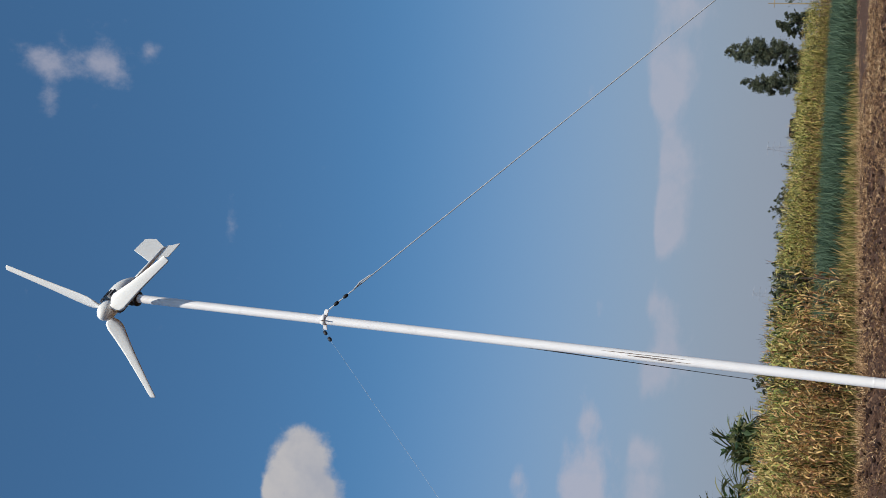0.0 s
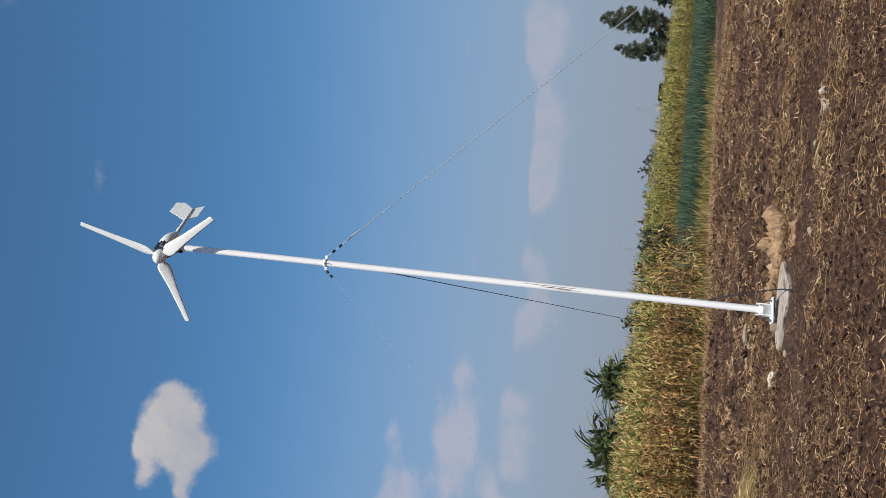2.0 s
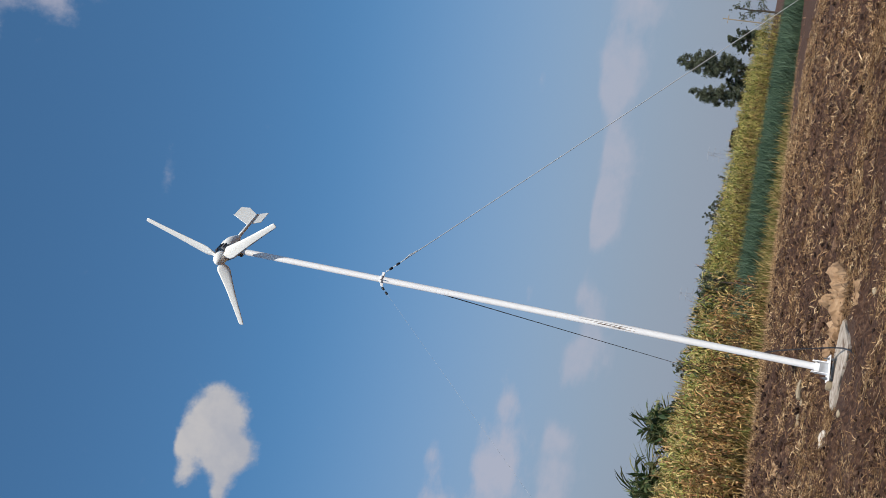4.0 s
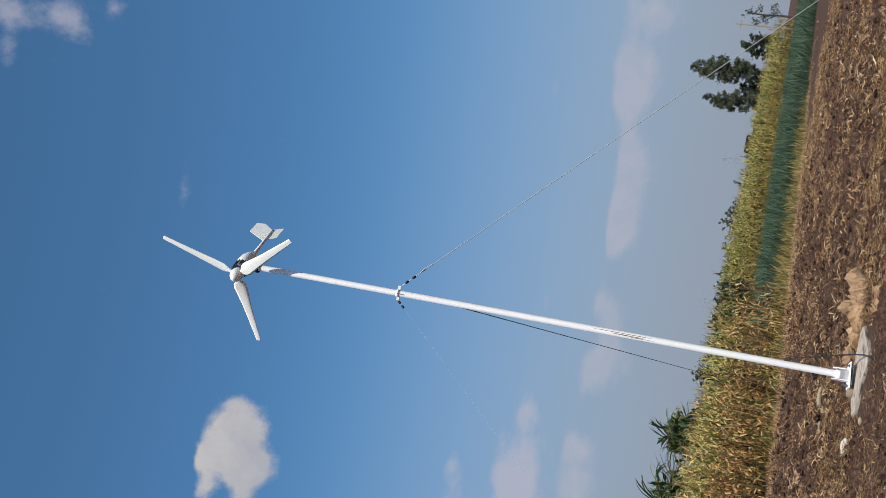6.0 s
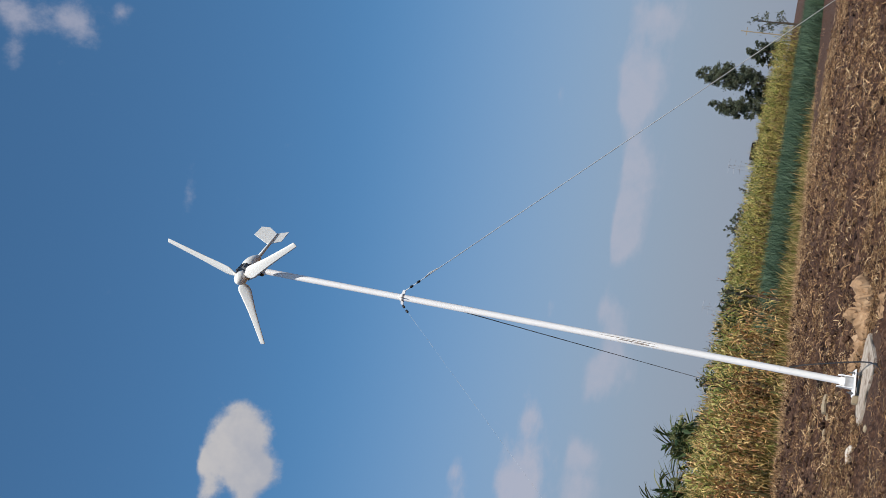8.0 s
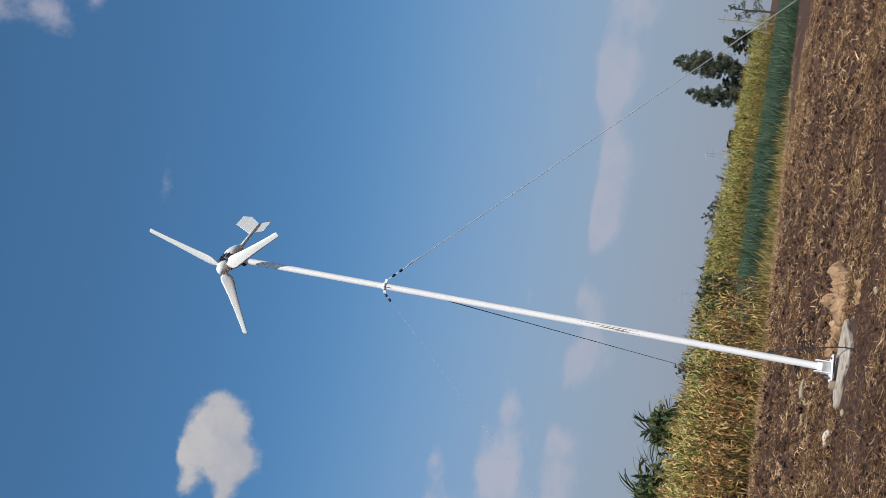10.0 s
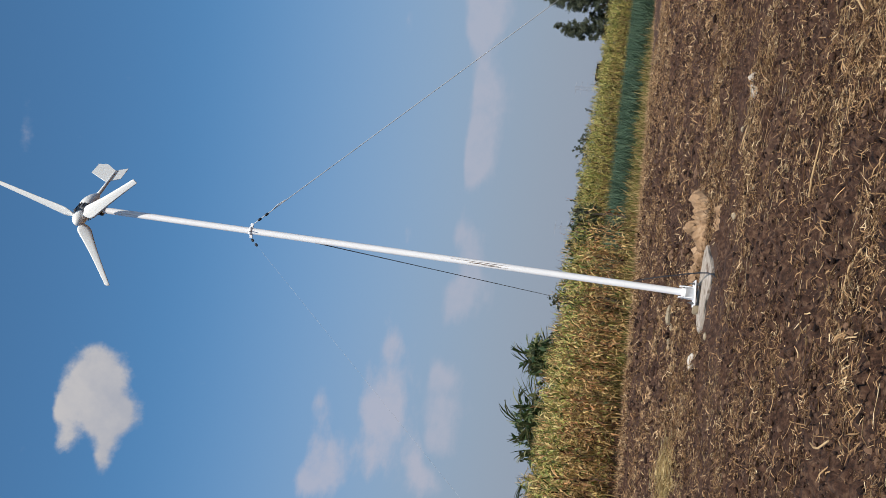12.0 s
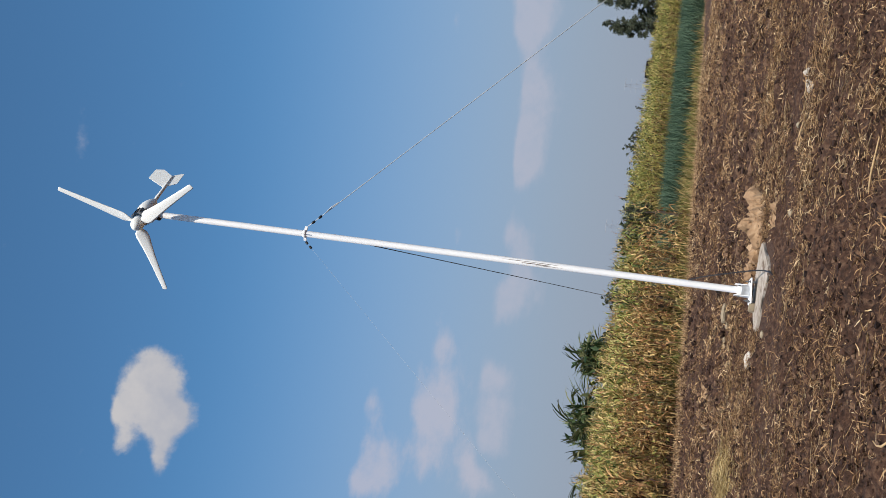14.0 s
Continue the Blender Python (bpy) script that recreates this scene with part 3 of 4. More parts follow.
def build_turbine():
    t = thing("wind_turbine", 0, MAST_Y, 0, "small white three-bladed wind turbine on a slim white mast", "wind turbine")
    part("mast", lathe([(0.047, 0.116), (0.047, 3.2), (0.0465, 3.21), (0.0465, 6.2), (0.046, 8.565)], n=28), PAINT, t, "tall white painted steel tube", True)
    part("joint_ring", lathe([(0.0472, 1.035), (0.0482, 1.037), (0.0482, 1.048), (0.0472, 1.05)], n=24), PAINT, t)
    # scraped patch on the face of the mast
    for k, (z0, z1, ang, wid) in enumerate(((2.62, 3.45, -75, 0.10), (2.75, 3.2, -98, 0.16), (2.6, 3.0, -112, 0.10))):
        bm = bmesh.new()
        cols = []
        for j in range(9):
            f = j / 8
            w = wid * math.sin(math.pi * f) * (0.75 + 0.25 * math.sin(9 * f + k)) + 0.01
            z = z0 + (z1 - z0) * f
            cols.append([bm.verts.new((0.0492 * math.cos(radians(ang) + s), 0.0492 * math.sin(radians(ang) + s), z)) for s in (-w, 0, w)])
        for p, q in zip(cols, cols[1:]):
            for i in range(2):
                bm.faces.new((p[i], p[i + 1], q[i + 1], q[i]))
        part("scrape", bm, SCRAPE, t, "dark scraped and peeled paint")
    collar = part("guy_collar", lathe([(0.047, 6.30), (0.055, 6.302), (0.055, 6.345), (0.047, 6.347)], n=24), PAINT, t, "white clamp ring for the stays", True)
    for ang in (20, 150, 265):
        part("lug", block(0.06, 0.012, 0.045, pose(0.085 * math.cos(radians(ang)), 0.085 * math.sin(radians(ang)), 6.325, 0, 0, ang)), PAINT, collar)
    # foot
    plate_ = part("base_plate", block(0.34, 0.30, 0.018, pose(0, 0, 0.105, 0, -4, 8)), PAINT, t, "square white steel base plate")
    for x, y in ((-0.13, -0.11), (0.13, -0.11), (-0.13, 0.11), (0.13, 0.11)):
        part("anchor_bolt", lathe([(0.009, -0.06), (0.009, 0.068), (0.020, 0.068), (0.020, 0.088), (0.009, 0.09), (0.009, 0.115), (0.020, 0.116), (0.020, 0.134), (0.010, 0.136), (0.010, 0.165)], pose(x, y, 0), 8), ALU, plate_, "dark steel bolt and nuts")
    for x in (-0.072, 0.072):
        cheek = part("hinge_cheek", plate([(-0.085, 0.0), (0.085, 0.0), (0.085, 0.06), (0.05, 0.20), (-0.05, 0.20), (-0.085, 0.06)], 0.012, pose(x, -0.01, 0.112, 0, 0, 8) @ pose(0, 0, 0, 90, 0, 90)), PAINT, t, "white steel hinge cheek")
        part("hinge_bolt", lathe([(0.016, -0.018), (0.016, 0.018)], pose(x * 1.06, -0.03, 0.25) @ pose(0, 0, 0, 0, 90), 6), ALU, cheek, "dark hexagon bolt head")
    part("front_web", block(0.13, 0.010, 0.11, pose(0.004, -0.075, 0.168, 8, 0, 8), 0.002), ZINC, t, "grey steel web between the cheeks")
    part("socket", lathe([(0.050, 0.115), (0.056, 0.118), (0.056, 0.27), (0.048, 0.276)], n=24), PAINT, t, "", True)
    part("wedge", block(0.11, 0.10, 0.075, pose(-0.21, -0.06, 0.066, 4, 3, 20), 0.012), WOOD, t, "pale wooden wedge under the base plate")
    # head
    m = pose(0, 0, AXIS_Z, 0, 0, -YAW)          # the head's own y points down wind
    part("yaw_flange", lathe([(0.05, 8.56), (0.085, 8.563), (0.085, 8.585), (0.055, 8.59), (0.055, 8.62), (0.085, 8.625), (0.085, 8.647), (0.05, 8.65)], n=24), DARK, t, "black bolted yaw flange", True)
    part("yaw_neck", lathe([(0.05, 8.64), (0.045, 8.74)], n=20), PAINT, t, "", True)
    body_m = m @ pose(0, 0, 0, -90)              # lathe z runs down wind
    gen = part("generator", lathe([(0.07, -0.18), (0.105, -0.17), (0.122, -0.14), (0.125, -0.05), (0.122, 0.02)], body_m, 28), ALU, t, "dark grey finned generator housing", True)
    for k in range(16):
        part("fin", block(0.008, 0.014, 0.11, body_m @ pose(0, 0, -0.09, 0, 0, 22.5 * k) @ pose(0, 0.126, 0), 0.002), ALU, gen)
    part("nacelle_shell", lathe([(0.128, -0.045), (0.134, -0.03), (0.134, 0.05), (0.125, 0.12), (0.10, 0.20), (0.066, 0.27), (0.040, 0.32), (0.026, 0.34)], body_m, 28), BLADE, t, "white teardrop nacelle shell", True)
    part("nacelle_hood", block(0.13, 0.16, 0.03, m @ pose(0, -0.10, 0.118, -5), 0.012), BLADE, t, "white hood over the generator")
    hub_y = -0.25
    part("hub", lathe([(0.088, -0.185), (0.098, -0.20), (0.098, -0.28), (0.086, -0.325), (0.058, -0.365), (0.022, -0.388), (0.004, -0.392)], body_m, 28), BLADE, t, "white rounded nose cone", True)
    for k in range(3):
        b = part("blade", blade_mesh(1.25), BLADE, t, "slender twisted white blade", True)
        b.matrix_local = m @ pose(0, hub_y, 0, 0, -BLADE_TURN + 120 * k, 0)
    part("tail_boom", sweep([m @ Vector((0, 0.22, 0)), m @ Vector((0, 0.98, 0.0))], [0.030, 0.018], 12), BLADE, t, "tapering white tail boom", True)
    fin_m = m @ Matrix(((0, 0, 1, 0), (1, 0, 0, 0), (0, 1, 0, 0), (0, 0, 0, 1)))
    part("tail_fin", plate([(0.66, 0.012), (0.98, 0.012), (1.12, 0.20), (1.10, 0.34), (0.86, 0.35)], 0.008, fin_m), BLADE, t, "white swept upper tail vane")
    part("tail_fin", plate([(0.70, -0.012), (1.0, -0.012), (1.08, -0.15), (0.80, -0.15)], 0.008, fin_m), BLADE, t, "smaller white lower tail vane")
    return t


build_turbine()


def build_guy(anchor, mat, rad, label, sag=0.0, insulators=True, start_z=6.30):
    ax, ay, az = anchor
    d = Vector((ax, ay - MAST_Y, 0)).normalized()
    top, foot = Vector((d.x * 0.12, MAST_Y + d.y * 0.12, start_z)), Vector(anchor)
    t = thing("guy_wire", ax, ay, az, label, "guy wire", "stays of the mast")
    at = lambda f: top.lerp(foot, f) + Vector((0, 0, -sag * 4 * f * (1 - f))) - Vector(anchor)
    part("rope", sweep([at(k / 24) for k in range(25)], rad, 8), mat, t, "", True)
    q = (foot - top).to_track_quat("Z", "Y").to_matrix().to_4x4()
    if insulators:
        for f in (0.010, 0.023):
            part("insulator", lathe([(0.006, -0.032), (0.017, -0.022), (0.019, 0.0), (0.017, 0.022), (0.006, 0.032)], Matrix.Translation(at(f)) @ q, 10), DARK, t, "black strain insulator", True)
        if rad > 0.003:
            part("rope_end", sweep([at(0.034), at(0.044) + Vector((0.02, -0.02, 0.0)), at(0.055) + Vector((0.03, -0.03, -0.03))], 0.007, 6), ROPE, t, "loose tied rope end")
    part("peg", sweep([Vector((0, 0, 0.12)) - d * 0.03, Vector((0, 0, -0.25)) + d * 0.08], 0.014, 8), ZINC, t, "steel ground peg")
    return t


build_guy((6.75, 17.05, 0.0), ROPE, 0.006, "taut white rope stay pegged into the soil")
build_guy((-4.4, 10.2, 0.0), FADED, 0.0010, "thin pale rope stay pegged into the soil")
build_guy((-1.2, 45.0, 0.0), WIRE, 0.0075, "long dark wire stay running from the mast into the maize", 0.08, False, 5.85)

cable = thing("power_cable", 0.26, 13.4, 0, "black power cable drooping from the mast onto the concrete pad", "cable")
part("sheath", sweep([Vector(p) - Vector((0.26, 13.4, 0)) for p in ((0.05, 14.80, 0.92), (0.11, 14.72, 0.76), (0.17, 14.55, 0.55), (0.23, 14.30, 0.33), (0.27, 14.0, 0.17), (0.28, 13.7, 0.085), (0.26, 13.42, 0.045), (0.22, 13.2, 0.02))], 0.009, 8), DARK, cable, "", True)


# ---- foot of the mast: pad, sacks, stones ----
def crumple(outline, height, mat, name, label, category, seed, sharp=2.0, z0=0.0, group=""):
    """A low crumpled body over an outline (an ellipse-like loop of x, y), folds from noise."""
    r = np.random.default_rng(seed)
    pts = np.array(outline, float)
    cx, cy = pts.mean(0)
    ang = np.arctan2(pts[:, 1] - cy, pts[:, 0] - cx)
    order = np.argsort(ang)
    ang, rad = ang[order], np.hypot(pts[:, 0] - cx, pts[:, 1] - cy)[order]
    n, rings = 40, 9
    verts, faces = [(0.0, 0.0, 0.0)], []
    for k in range(1, rings + 1):
        f = k / rings
        for j in range(n):
            a = -math.pi + math.tau * j / n
            rr = np.interp(a, ang, rad, period=math.tau) * f
            verts.append((rr * math.cos(a), rr * math.sin(a), 0.0))
    v = np.array(verts)
    fr = np.concatenate([[0], np.repeat(np.arange(1, rings + 1) / rings, n)])
    fold = np.abs(lattice((v[:, 0] + cx) * 6 + seed * 7, (v[:, 1] + cy) * 2.6, seed) - 0.5) * 2.2 + np.abs(lattice((v[:, 0] - v[:, 1]) * 7 + seed, (v[:, 0] + v[:, 1]) * 4, seed + 5) - 0.5) * 1.2
    fine = lattice(v[:, 0] * 15 + seed, v[:, 1] * 15, seed + 1)
    v[:, 2] = height * (1 - fr ** sharp) * (0.1 + 1.1 * fold) + 0.04 * fine * (1 - fr ** 4) - 0.03 * (fr > 0.99)
    v[:, 2] += ground_height(v[:, 0] + cx, v[:, 1] + cy) + z0
    for j in range(n):
        faces.append((0, 1 + j, 1 + (j + 1) % n))
    for k in range(rings - 1):
        for j in range(n):
            a, b = 1 + k * n + j, 1 + k * n + (j + 1) % n
            faces.append((a, a + n, b + n, b))
    ob = mesh_object(name, v, faces, mat)
    ob.matrix_world = pose(cx, cy, 0)
    return tagged(ob, label, category, group)


pad = bmesh.new()
loop = [(0.70, 14.98), (0.68, 14.7), (0.55, 14.45), (0.48, 14.1), (0.31, 13.72), (0.20, 13.86), (0.05, 13.92), (-0.12, 14.16), (-0.30, 14.12), (-0.47, 14.24), (-0.52, 14.45), (-0.40, 14.75), (-0.1, 15.1), (0.35, 15.2)]
lo = [pad.verts.new((x, y - 14.4, -0.12)) for x, y in loop]
hi = [pad.verts.new((x * 0.98, (y - 14.4) * 0.98, 0.036 + 0.006 * math.sin(7 * x + 3 * y))) for x, y in loop]
pad.faces.new(lo)
pad.faces.new(hi)
for i in range(len(lo)):
    j = (i + 1) % len(lo)
    pad.faces.new((lo[i], lo[j], hi[j], hi[i]))
bmesh.ops.bevel(pad, geom=[e for e in pad.edges if all(v.co.z > 0.02 for v in e.verts)], offset=0.015, segments=2, affect="EDGES")
bmesh.ops.recalc_face_normals(pad, faces=pad.faces)
me = bpy.data.meshes.new("concrete_pad")
pad.to_mesh(me)
pad.free()
me.materials.append(CONCRETE)
ob = new("concrete_pad", me)
ob.matrix_world = pose(0, 14.4, 0)
tagged(ob, "rough grey concrete pad under the mast", "concrete pad")

def paper_sack(x, y, length, width, turn, height, seed, label):
    """An empty paper sack: two creased layers, joined round the rim."""
    r = np.random.default_rng(seed)
    nu, nv = 13, 9
    u, v = np.meshgrid(np.linspace(-0.5, 0.5, nu), np.linspace(-0.5, 0.5, nv))
    px = u * length + r.normal(0, 0.012, u.shape)
    py = v * width * (1 + 0.25 * np.sin(3 * u + seed)) + r.normal(0, 0.012, u.shape)
    z = np.zeros(u.shape)
    for k in range(6):
        a, f = r.uniform(0, math.pi), r.uniform(1.0, 2.9)
        w = (np.cos(a) * u + np.sin(a) * v) * f + r.uniform(0, 1)
        z += np.abs((w % 1) - 0.5) * r.uniform(0.4, 1.0)
    z = (0.15 + 0.95 * (z - z.min()) / np.ptp(z)) * height * (1 - 0.75 * (2 * np.abs(v)) ** 3) * (1 - 0.5 * (2 * np.abs(u)) ** 4)
    c, s_ = math.cos(radians(turn)), math.sin(radians(turn))
    wx, wy = px * c - py * s_, px * s_ + py * c
    gz = ground_height(wx + x, wy + y)
    top = np.stack([wx, wy, gz + 0.035 + z], -1).reshape(-1, 3)
    low = np.stack([wx * 0.96, wy * 0.96, gz - 0.01], -1).reshape(-1, 3)
    n = nu * nv
    faces = []
    for j in range(nv - 1):
        for i in range(nu - 1):
            q = j * nu + i
            faces += [(q, q + 1, q + nu + 1), (q, q + nu + 1, q + nu), (n + q, n + q + nu, n + q + nu + 1, n + q + 1)]
    rim = [i for i in range(nu)] + [j * nu + nu - 1 for j in range(1, nv)] + [(nv - 1) * nu + i for i in range(nu - 2, -1, -1)] + [j * nu for j in range(nv - 2, 0, -1)]
    for a, b in zip(rim, rim[1:] + rim[:1]):
        faces.append((a, n + a, n + b, b))
    ob = mesh_object("paper_sack", np.concatenate([top, low]), faces, PAPER)
    ob.matrix_world = pose(x, y, 0)
    return tagged(ob, label, "sack", "sacks beside the mast")


paper_sack(1.24, 15.45, 0.80, 0.34, 75, 0.17, 31, "large crumpled brown paper sack on the soil")
paper_sack(1.02, 15.05, 0.55, 0.32, 50, 0.15, 34, "crumpled brown paper sack with deep folds")
paper_sack(0.98, 15.9, 0.60, 0.22, 100, 0.19, 37, "folded brown paper sack standing on edge")
paper_sack(0.74, 15.15, 0.60, 0.30, 115, 0.17, 40, "torn brown paper sack beside the concrete pad")
paper_sack(0.52, 15.35, 0.55, 0.28, 80, 0.14, 43, "dusty brown paper sack behind the mast")
paper_sack(0.26, 15.7, 0.50, 0.24, 100, 0.13, 46, "dusty brown paper sack behind the mast")
paper_sack(0.86, 13.45, 0.55, 0.18, 25, 0.05, 49, "half-buried scrap of a brown paper sack")
crumple([(1.12, 13.2), (1.05, 13.75), (0.62, 13.6), (0.42, 13.1), (0.75, 12.95)], 0.06, SOIL, "earth_mound", "low mound of loose brown earth", "earth", 35)


def stone(x, y, sx, sy, sz, turn, seed, mat=PALE, name="stone", label="pale chalky stone on the bare soil", category="stone", group=""):
    r = np.random.default_rng(seed)
    bm = bmesh.new()
    bmesh.ops.create_icosphere(bm, subdivisions=2, radius=1.0)
    for v in bm.verts:
        n = noise.noise(v.co * 1.3 + Vector((seed, 0, 0))) * 0.35
        v.co = v.co * (1 + n)
        v.co = Vector((v.co.x * sx, v.co.y * sy, v.co.z * sz))
    me = bpy.data.meshes.new(name)
    bm.to_mesh(me)
    bm.free()
    me.materials.append(mat)
    ob = new(name, me)
    ob.matrix_world = pose(x, y, float(ground_height(x, y)) + sz * 0.4, 0, 0, turn)
    return tagged(ob, label, category, group)


stone(-0.88, 14.42, 0.13, 0.09, 0.07, 15, 3, label="smooth white stone lying on bare soil")
for k, (x, y, s) in enumerate(((-0.50, 13.75, 0.045), (0.90, 12.1, 0.05), (1.15, 11.1, 0.045), (1.9, 12.4, 0.04), (-1.6, 12.9, 0.05))):
    stone(x, y, s, s * 0.8, s * 0.6, 40 * k, 10 + k, WOOD, label="small tan stone on the bare soil", group="small stones")


def litter(x, y, s, seed, label="torn scrap of white plastic on the soil", mat=PLASTIC):
    crumple([(x + s, y), (x + 0.3 * s, y + s), (x - 0.8 * s, y + 0.7 * s), (x - s, y - 0.4 * s), (x, y - s)], s * 0.45, mat, "plastic_scrap", label, "litter", seed, group="plastic litter")


litter(2.24, 11.87, 0.075, 41)
litter(2.4, 11.9, 0.06, 42)
litter(-2.02, 21.2, 0.16, 43, "pale torn sack scrap among stubble", PAPER)
litter(7.45, 24.85, 0.13, 44)


def stick(x, y, length, turn, rad, label="split pale stick lying on the soil", seed=1, name="stick"):
    d = Vector((math.cos(radians(turn)), math.sin(radians(turn)), 0)) * length / 2
    z = float(ground_height(x, y)) + rad + 0.02
    kink = 0.09 * length * (1 if seed % 2 else -1) if rad < 0.02 else 0.01
    side = Vector((-d.y, d.x, 0)).normalized() * kink
    pts = [-d, -d * 0.3 + side + Vector((0, 0, 0.015)), d * 0.35 + side * 0.8 + Vector((0, 0, 0.01)), d]
    ob = thing(name, x, y, z, label, "stick", "sticks on the field")
    part("shaft", sweep(pts, [rad, rad * 1.1, rad * 0.95, rad * 0.7], 8), STRAW if rad < 0.02 else WOOD, ob)
    return ob


stick(-0.42, 18.8, 0.35, 30, 0.04, "thick pale piece of timber on stubble")
stick(-0.8, 18.6, 0.5, 30, 0.035, "thick pale piece of timber on stubble")
for x, y, l, a in ((-0.35, 8.4, 0.75, 172), (0.9, 9.6, 0.45, 30), (1.25, 8.8, 0.6, 58), (2.0, 9.4, 0.9, 63), (2.35, 12.3, 0.9, 50), (1.0, 8.0, 0.4, -20), (-0.75, 6.7, 0.45, 100), (0.2, 6.6, 0.5, 140), (2.0, 7.3, 0.7, 70), (1.75, 12.0, 0.6, 120)):
    stick(x, y, l, a, 0.0065, "long pale maize stalk lying on the soil", int(abs(x) * 10))


# ---- trees ----
def leaf_cloud(centres, count, size, mat, name, parent, seed, label=""):
    """Many small bent leaves in soft clumps: centres are (x, y, z, rx, ry, rz)."""
    r = np.random.default_rng(seed)
    c = np.array(centres)
    vol = c[:, 3] * c[:, 4] * c[:, 5]
    pick = r.choice(len(c), count, p=vol ** 0.75 / (vol ** 0.75).sum())
    d = r.normal(0, 0.5, (count, 3))
    p = c[pick, :3] + d * c[pick, 3:]
    a = r.normal(0, 1, (count, 3))
    a /= np.linalg.norm(a, axis=1)[:, None]
    b = np.cross(a, r.normal(0, 1, (count, 3)))
    b /= np.linalg.norm(b, axis=1)[:, None]
    s = (size * r.uniform(0.6, 1.4, count))[:, None]
    nrm = np.cross(a, b)
    quad = np.stack([p - a * s, p + b * s * 0.4 + nrm * s * 0.15, p + a * s, p - b * s * 0.4 + nrm * s * 0.15], 1).reshape(-1, 3)
    ob = mesh_object(name, quad, (np.arange(count * 4).reshape(-1, 4)).tolist(), mat, parent)
    return tagged(ob, label)


def tree(x, y, height, width, seed, clumps, label, leaves=2600, mat=LEAF, low=0.2, leaf=0.22, name="tree", category="tree", lean=0.0):
    r = np.random.default_rng(seed)
    t = thing(name, x, y, -0.05, label, category, "trees beyond the field")
    top = Vector((lean * height, 0, height * 0.9))
    part("trunk", sweep([Vector((0, 0, 0)), top * 0.35 + Vector((0.1, 0, 0)), top * 0.7, top], [height * 0.022, height * 0.017, height * 0.01, height * 0.004], 8), BARK, t)
    cs = []
    for k in range(clumps):
        f = low + (0.97 - low) * (k + 0.5) / clumps
        w = width * math.sin(math.pi * min(0.96, 0.18 + 0.80 * (f - low) / (1 - low))) ** 0.7
        a = r.uniform(0, 6.28)
        off = w * math.sqrt(r.random()) * 0.85
        s = max(0.13 * width, w * r.uniform(0.18, 0.34))
        c = Vector((math.cos(a) * off + lean * height * f, math.sin(a) * off, height * f))
        cs.append((*c, s, s, s * r.uniform(0.5, 0.9)))
        if k % max(1, clumps // 9) == 0:
            st = top * max(0.1, f - 0.12)
            part("limb", sweep([st, (st + c) / 2 + Vector((0, 0, 0.05 * height * 0.3)), c], [height * 0.007, height * 0.005, height * 0.002], 5), BARK, t)
    leaf_cloud(cs, leaves, leaf, mat, "crown", t, seed + 1)
    return t


tree(35.8, 140, 12.9, 1.75, 51, 170, "tall grey-green tree with a narrow rounded crown beyond the fields", 15000, low=0.32, leaf=0.12)
tree(32.2, 141, 10.7, 1.45, 52, 140, "slender grey-green tree with a pointed crown beyond the fields", 11000, low=0.25, leaf=0.12)
tree(34.6, 143, 6.2, 2.4, 57, 50, "bushy tree under the tall trees", 2600, low=0.15, mat=LEAF_DARK)
tree(39.6, 140, 7.0, 1.7, 53, 40, "small round dark tree beside the tall trees", 2200, low=0.3, mat=LEAF_DARK)
tree(43.2, 139, 7.4, 1.8, 54, 18, "thin sparse tree with bare twigs showing", 420, low=0.35, leaf=0.16)
pole = thing("utility_pole", 41.7, 139, 0, "thin upright wooden pole among the far trees", "pole")
part("shaft", sweep([(0, 0, -0.3), (0, 0, 7.8)], [0.09, 0.06], 8), WOOD, pole)
part("crossarm", block(1.1, 0.09, 0.09, pose(0, 0, 7.1), 0.01), WOOD, pole)

for k, (x, y, h, w) in enumerate(((10.3, 112, 4.3, 1.5), (11.6, 111, 4.1, 1.3), (12.8, 110, 5.0, 1.3), (14.1, 111, 4.6, 1.1), (15.3, 112, 4.0, 1.0), (8.6, 100, 3.7, 1.4), (7.2, 96, 3.6, 1.4),
                                  (5.8, 84, 3.5, 1.3), (4.6, 76, 3.3, 1.1), (3.6, 66, 3.1, 1.0), (2.6, 58, 3.0, 0.9), (1.4, 52, 2.9, 0.8), (-3.0, 52, 3.15, 0.6))):
    tree(x, y, h, w, 70 + k, 20, "low dark bush showing above the maize", 700, LEAF_DARK, 0.35, 0.12, "bush", "bush")
for k, (x, y, h) in enumerate(((-0.96, 37.0, 2.90), (-0.70, 37.4, 2.75), (13.2, 86, 3.7), (2.6, 44.0, 2.8))):
    tree(x, y, h, 0.28, 90 + k, 8, "thin dark weed stem standing above the maize", 70, LEAF_DARK, 0.72, 0.07, "tall_weed", "weed")


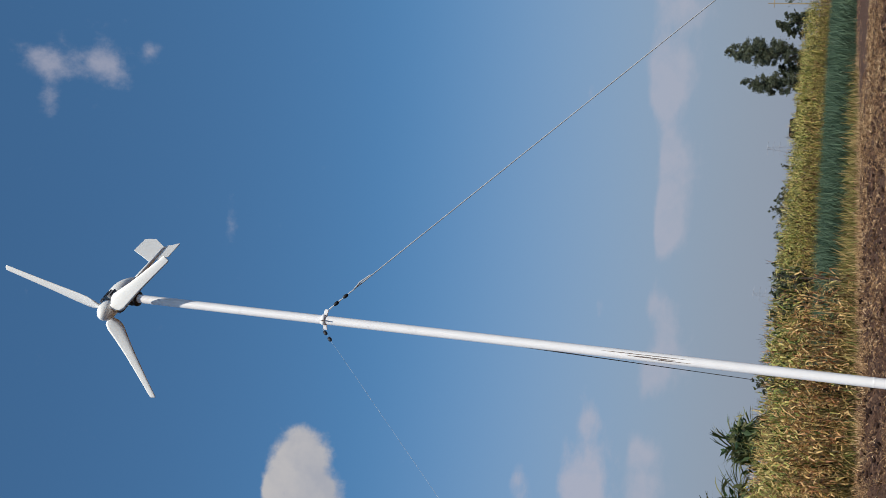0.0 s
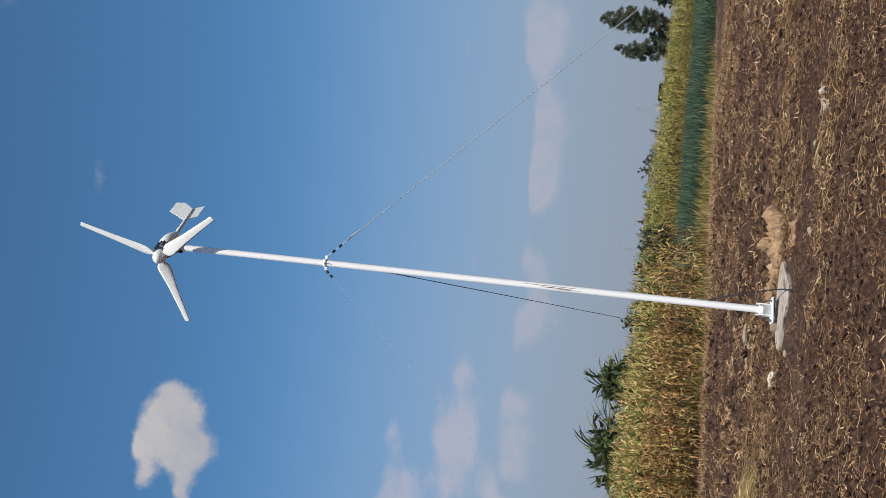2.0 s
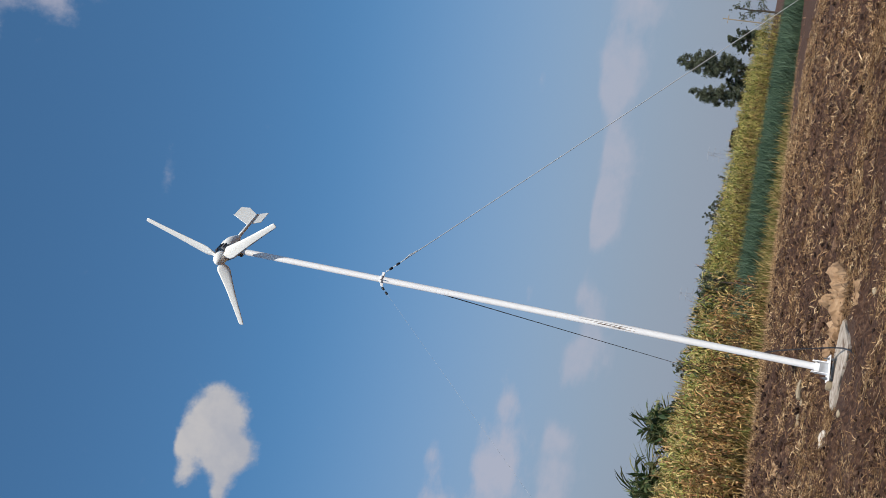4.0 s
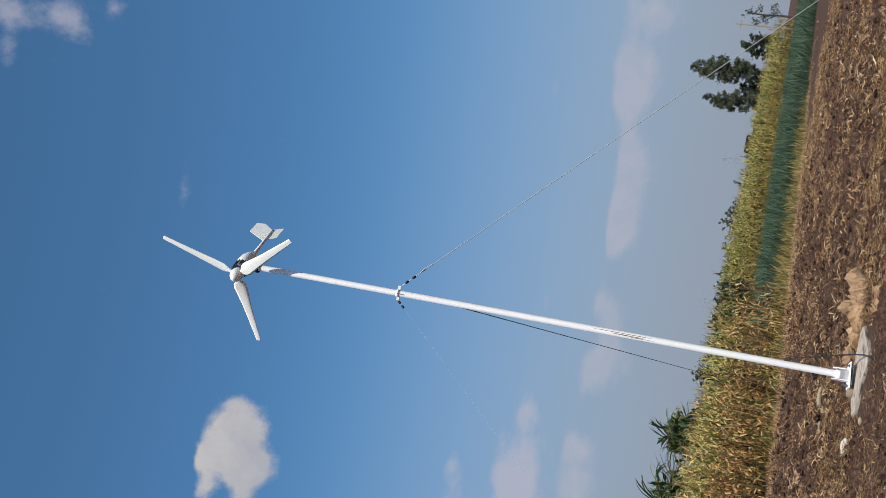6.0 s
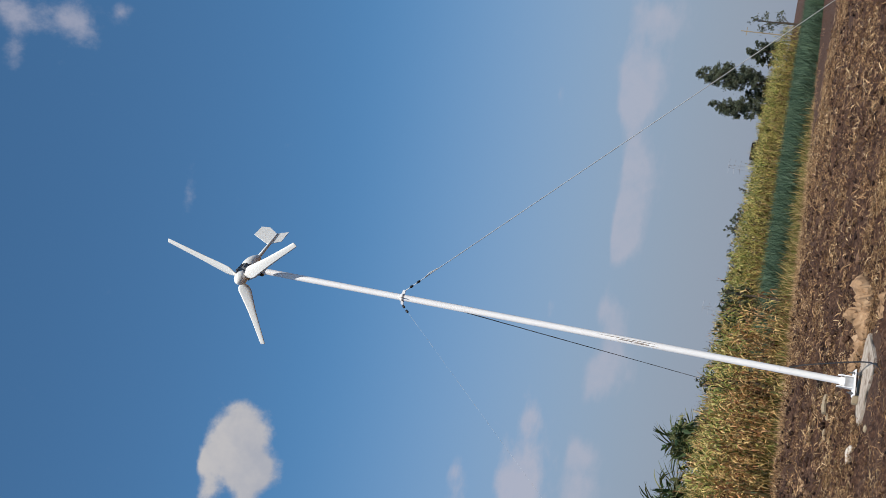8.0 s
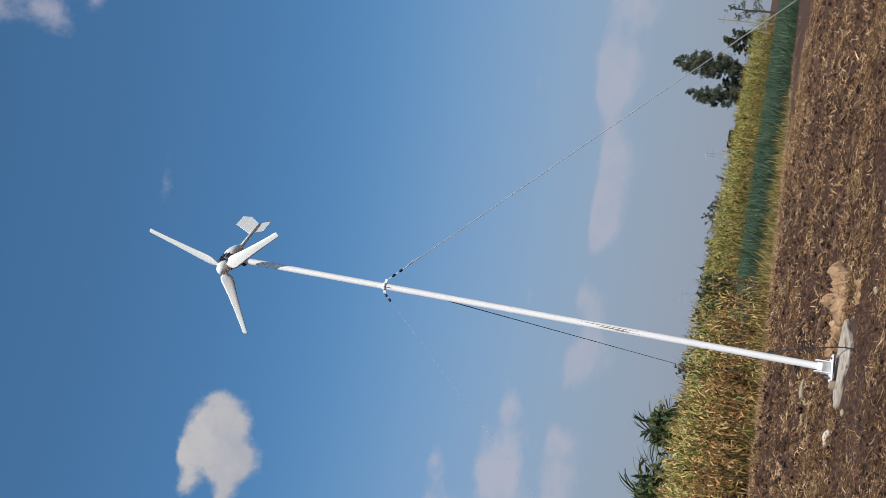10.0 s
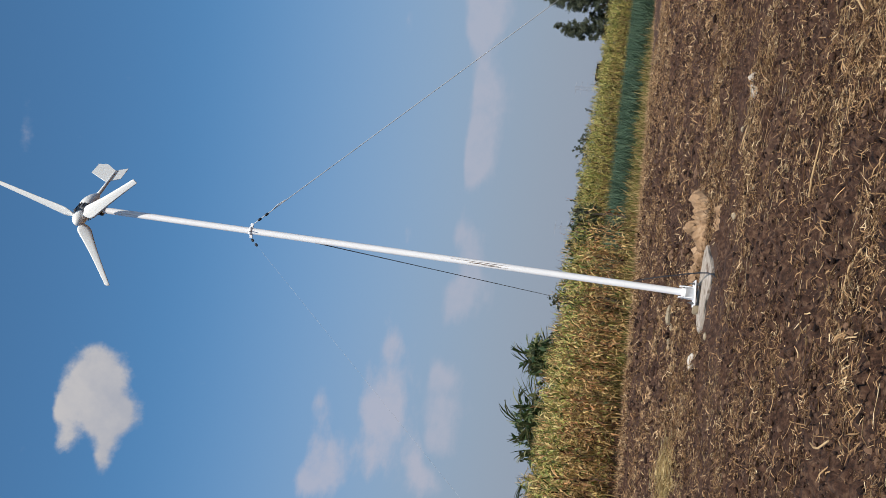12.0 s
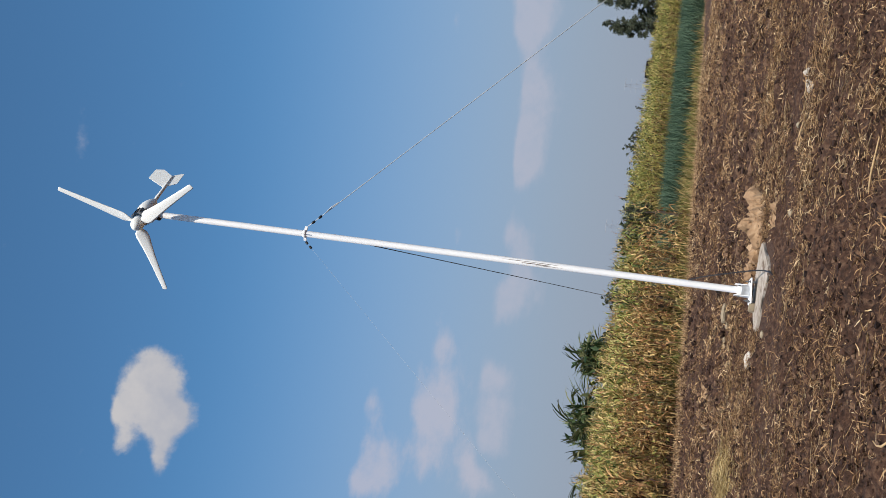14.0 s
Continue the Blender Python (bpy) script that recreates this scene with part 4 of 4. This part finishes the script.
def palm(x, y, crown_z, size, seed, label, fronds=60):
    r = np.random.default_rng(seed)
    t = thing("palm", x, y, 0, label, "palm", "palms behind the maize")
    part("trunk", sweep([(0, 0, -0.1), (0.06, 0, crown_z * 0.5), (0.02, 0.03, crown_z)], [0.2, 0.16, 0.17], 10), BARK, t, "rough short trunk")
    for k in range(fronds):
        turn, rise = r.uniform(0, 6.28), r.uniform(-0.7, 1.4)
        length, bend = size * r.uniform(0.5, 1.0), r.uniform(0.3, 1.4)
        s = Strips()
        start = np.array([0.02, 0.03, crown_z]) + r.normal(0, 0.17, 3) * size
        for j in range(7):
            s.leaf(start, turn + r.normal(0, 0.16), rise + r.normal(0, 0.14), length * r.uniform(0.7, 1.0), size * 0.045, bend * r.uniform(0.6, 1.4), 4, 0, r.uniform(-0.8, 0.8))
        v, f, _ = s.done()
        mesh_object("frond", v, f, PALM, t)
    leaf_cloud([(0, 0, crown_z + 0.05, size * 0.5, size * 0.5, size * 0.42)], 420, size * 0.12, PALM, "heart", t, seed + 9)["kind"] = "stuff"
    return t


palm(-4.75, 60, 3.25, 2.05, 61, "dark green palm with ragged fronds behind the maize")
palm(-8.2, 60, 3.15, 2.2, 62, "bushy dark green palm behind the maize", 70)
palm(-9.9, 61.5, 2.7, 2.0, 63, "low dark green palm behind the maize", 44)
palm(-12.2, 60, 2.2, 1.9, 64, "low dark green palm behind the maize", 44)


# ---- far buildings, pylon ----
def house(x, y, w, d, wall, ridge, turn, label):
    h = thing("house", x, y, 0, label, "house", "far houses")
    h.matrix_world = pose(x, y, 0, 0, 0, turn)
    part("wall", block(w, d, wall, pose(0, 0, wall / 2), 0.02), MUD, h)
    bm = bmesh.new()
    e, o = wall - 0.15, 0.45
    vs = [bm.verts.new(p) for p in ((-w / 2 - o, -d / 2 - o, e), (w / 2 + o, -d / 2 - o, e), (w / 2 + o, d / 2 + o, e), (-w / 2 - o, d / 2 + o, e), (-w / 2 - o, 0, ridge), (w / 2 + o, 0, ridge))]
    for f in ((0, 1, 5, 4), (2, 3, 4, 5), (1, 2, 5), (3, 0, 4), (3, 2, 1, 0)):
        bm.faces.new([vs[i] for i in f])
    part("roof", bm, ROOF, h, "dark rusty pitched tin roof")
    part("door", block(0.9, 0.06, 1.9, pose(0, -d / 2 - 0.02, 0.95), 0.01), ROOF, h)
    return h


house(28.9, 152, 1.5, 3.0, 2.4, 4.3, 4, "small mud house with a dark rusty tin roof")
house(32.6, 160, 2.0, 3.4, 2.2, 3.7, -10, "mud house with a dark tin roof behind trees")


def pylon(x, y, h, label):
    t = thing("power_pylon", x, y, 0, label, "pylon", "far power line")
    w = 1.6
    for sx in (-1, 1):
        for sy in (-1, 1):
            part("leg", sweep([(sx * w, sy * w, -0.5), (sx * 0.35, sy * 0.35, h)], 0.05, 5), STEEL_HAZED, t)
    for k in range(7):
        z0, z1 = h * k / 7, h * (k + 1) / 7
        a, b = w + (0.35 - w) * k / 7, w + (0.35 - w) * (k + 1) / 7
        part("brace", sweep([(-a, -a, z0), (b, -b, z1)], 0.03, 4), STEEL_HAZED, t)
        part("brace", sweep([(a, -a, z0), (-b, -b, z1)], 0.03, 4), STEEL_HAZED, t)
    for z in (h * 0.72, h * 0.85, h * 0.98):
        part("crossarm", sweep([(-2.6, 0, z), (0, 0, z + 0.3), (2.6, 0, z)], 0.06, 5), STEEL_HAZED, t)
    return t


pylon(69.4, 400, 15.5, "faint grey lattice pylon on the horizon")
pylon(17.0, 400, 15.9, "faint grey lattice pylon on the horizon")
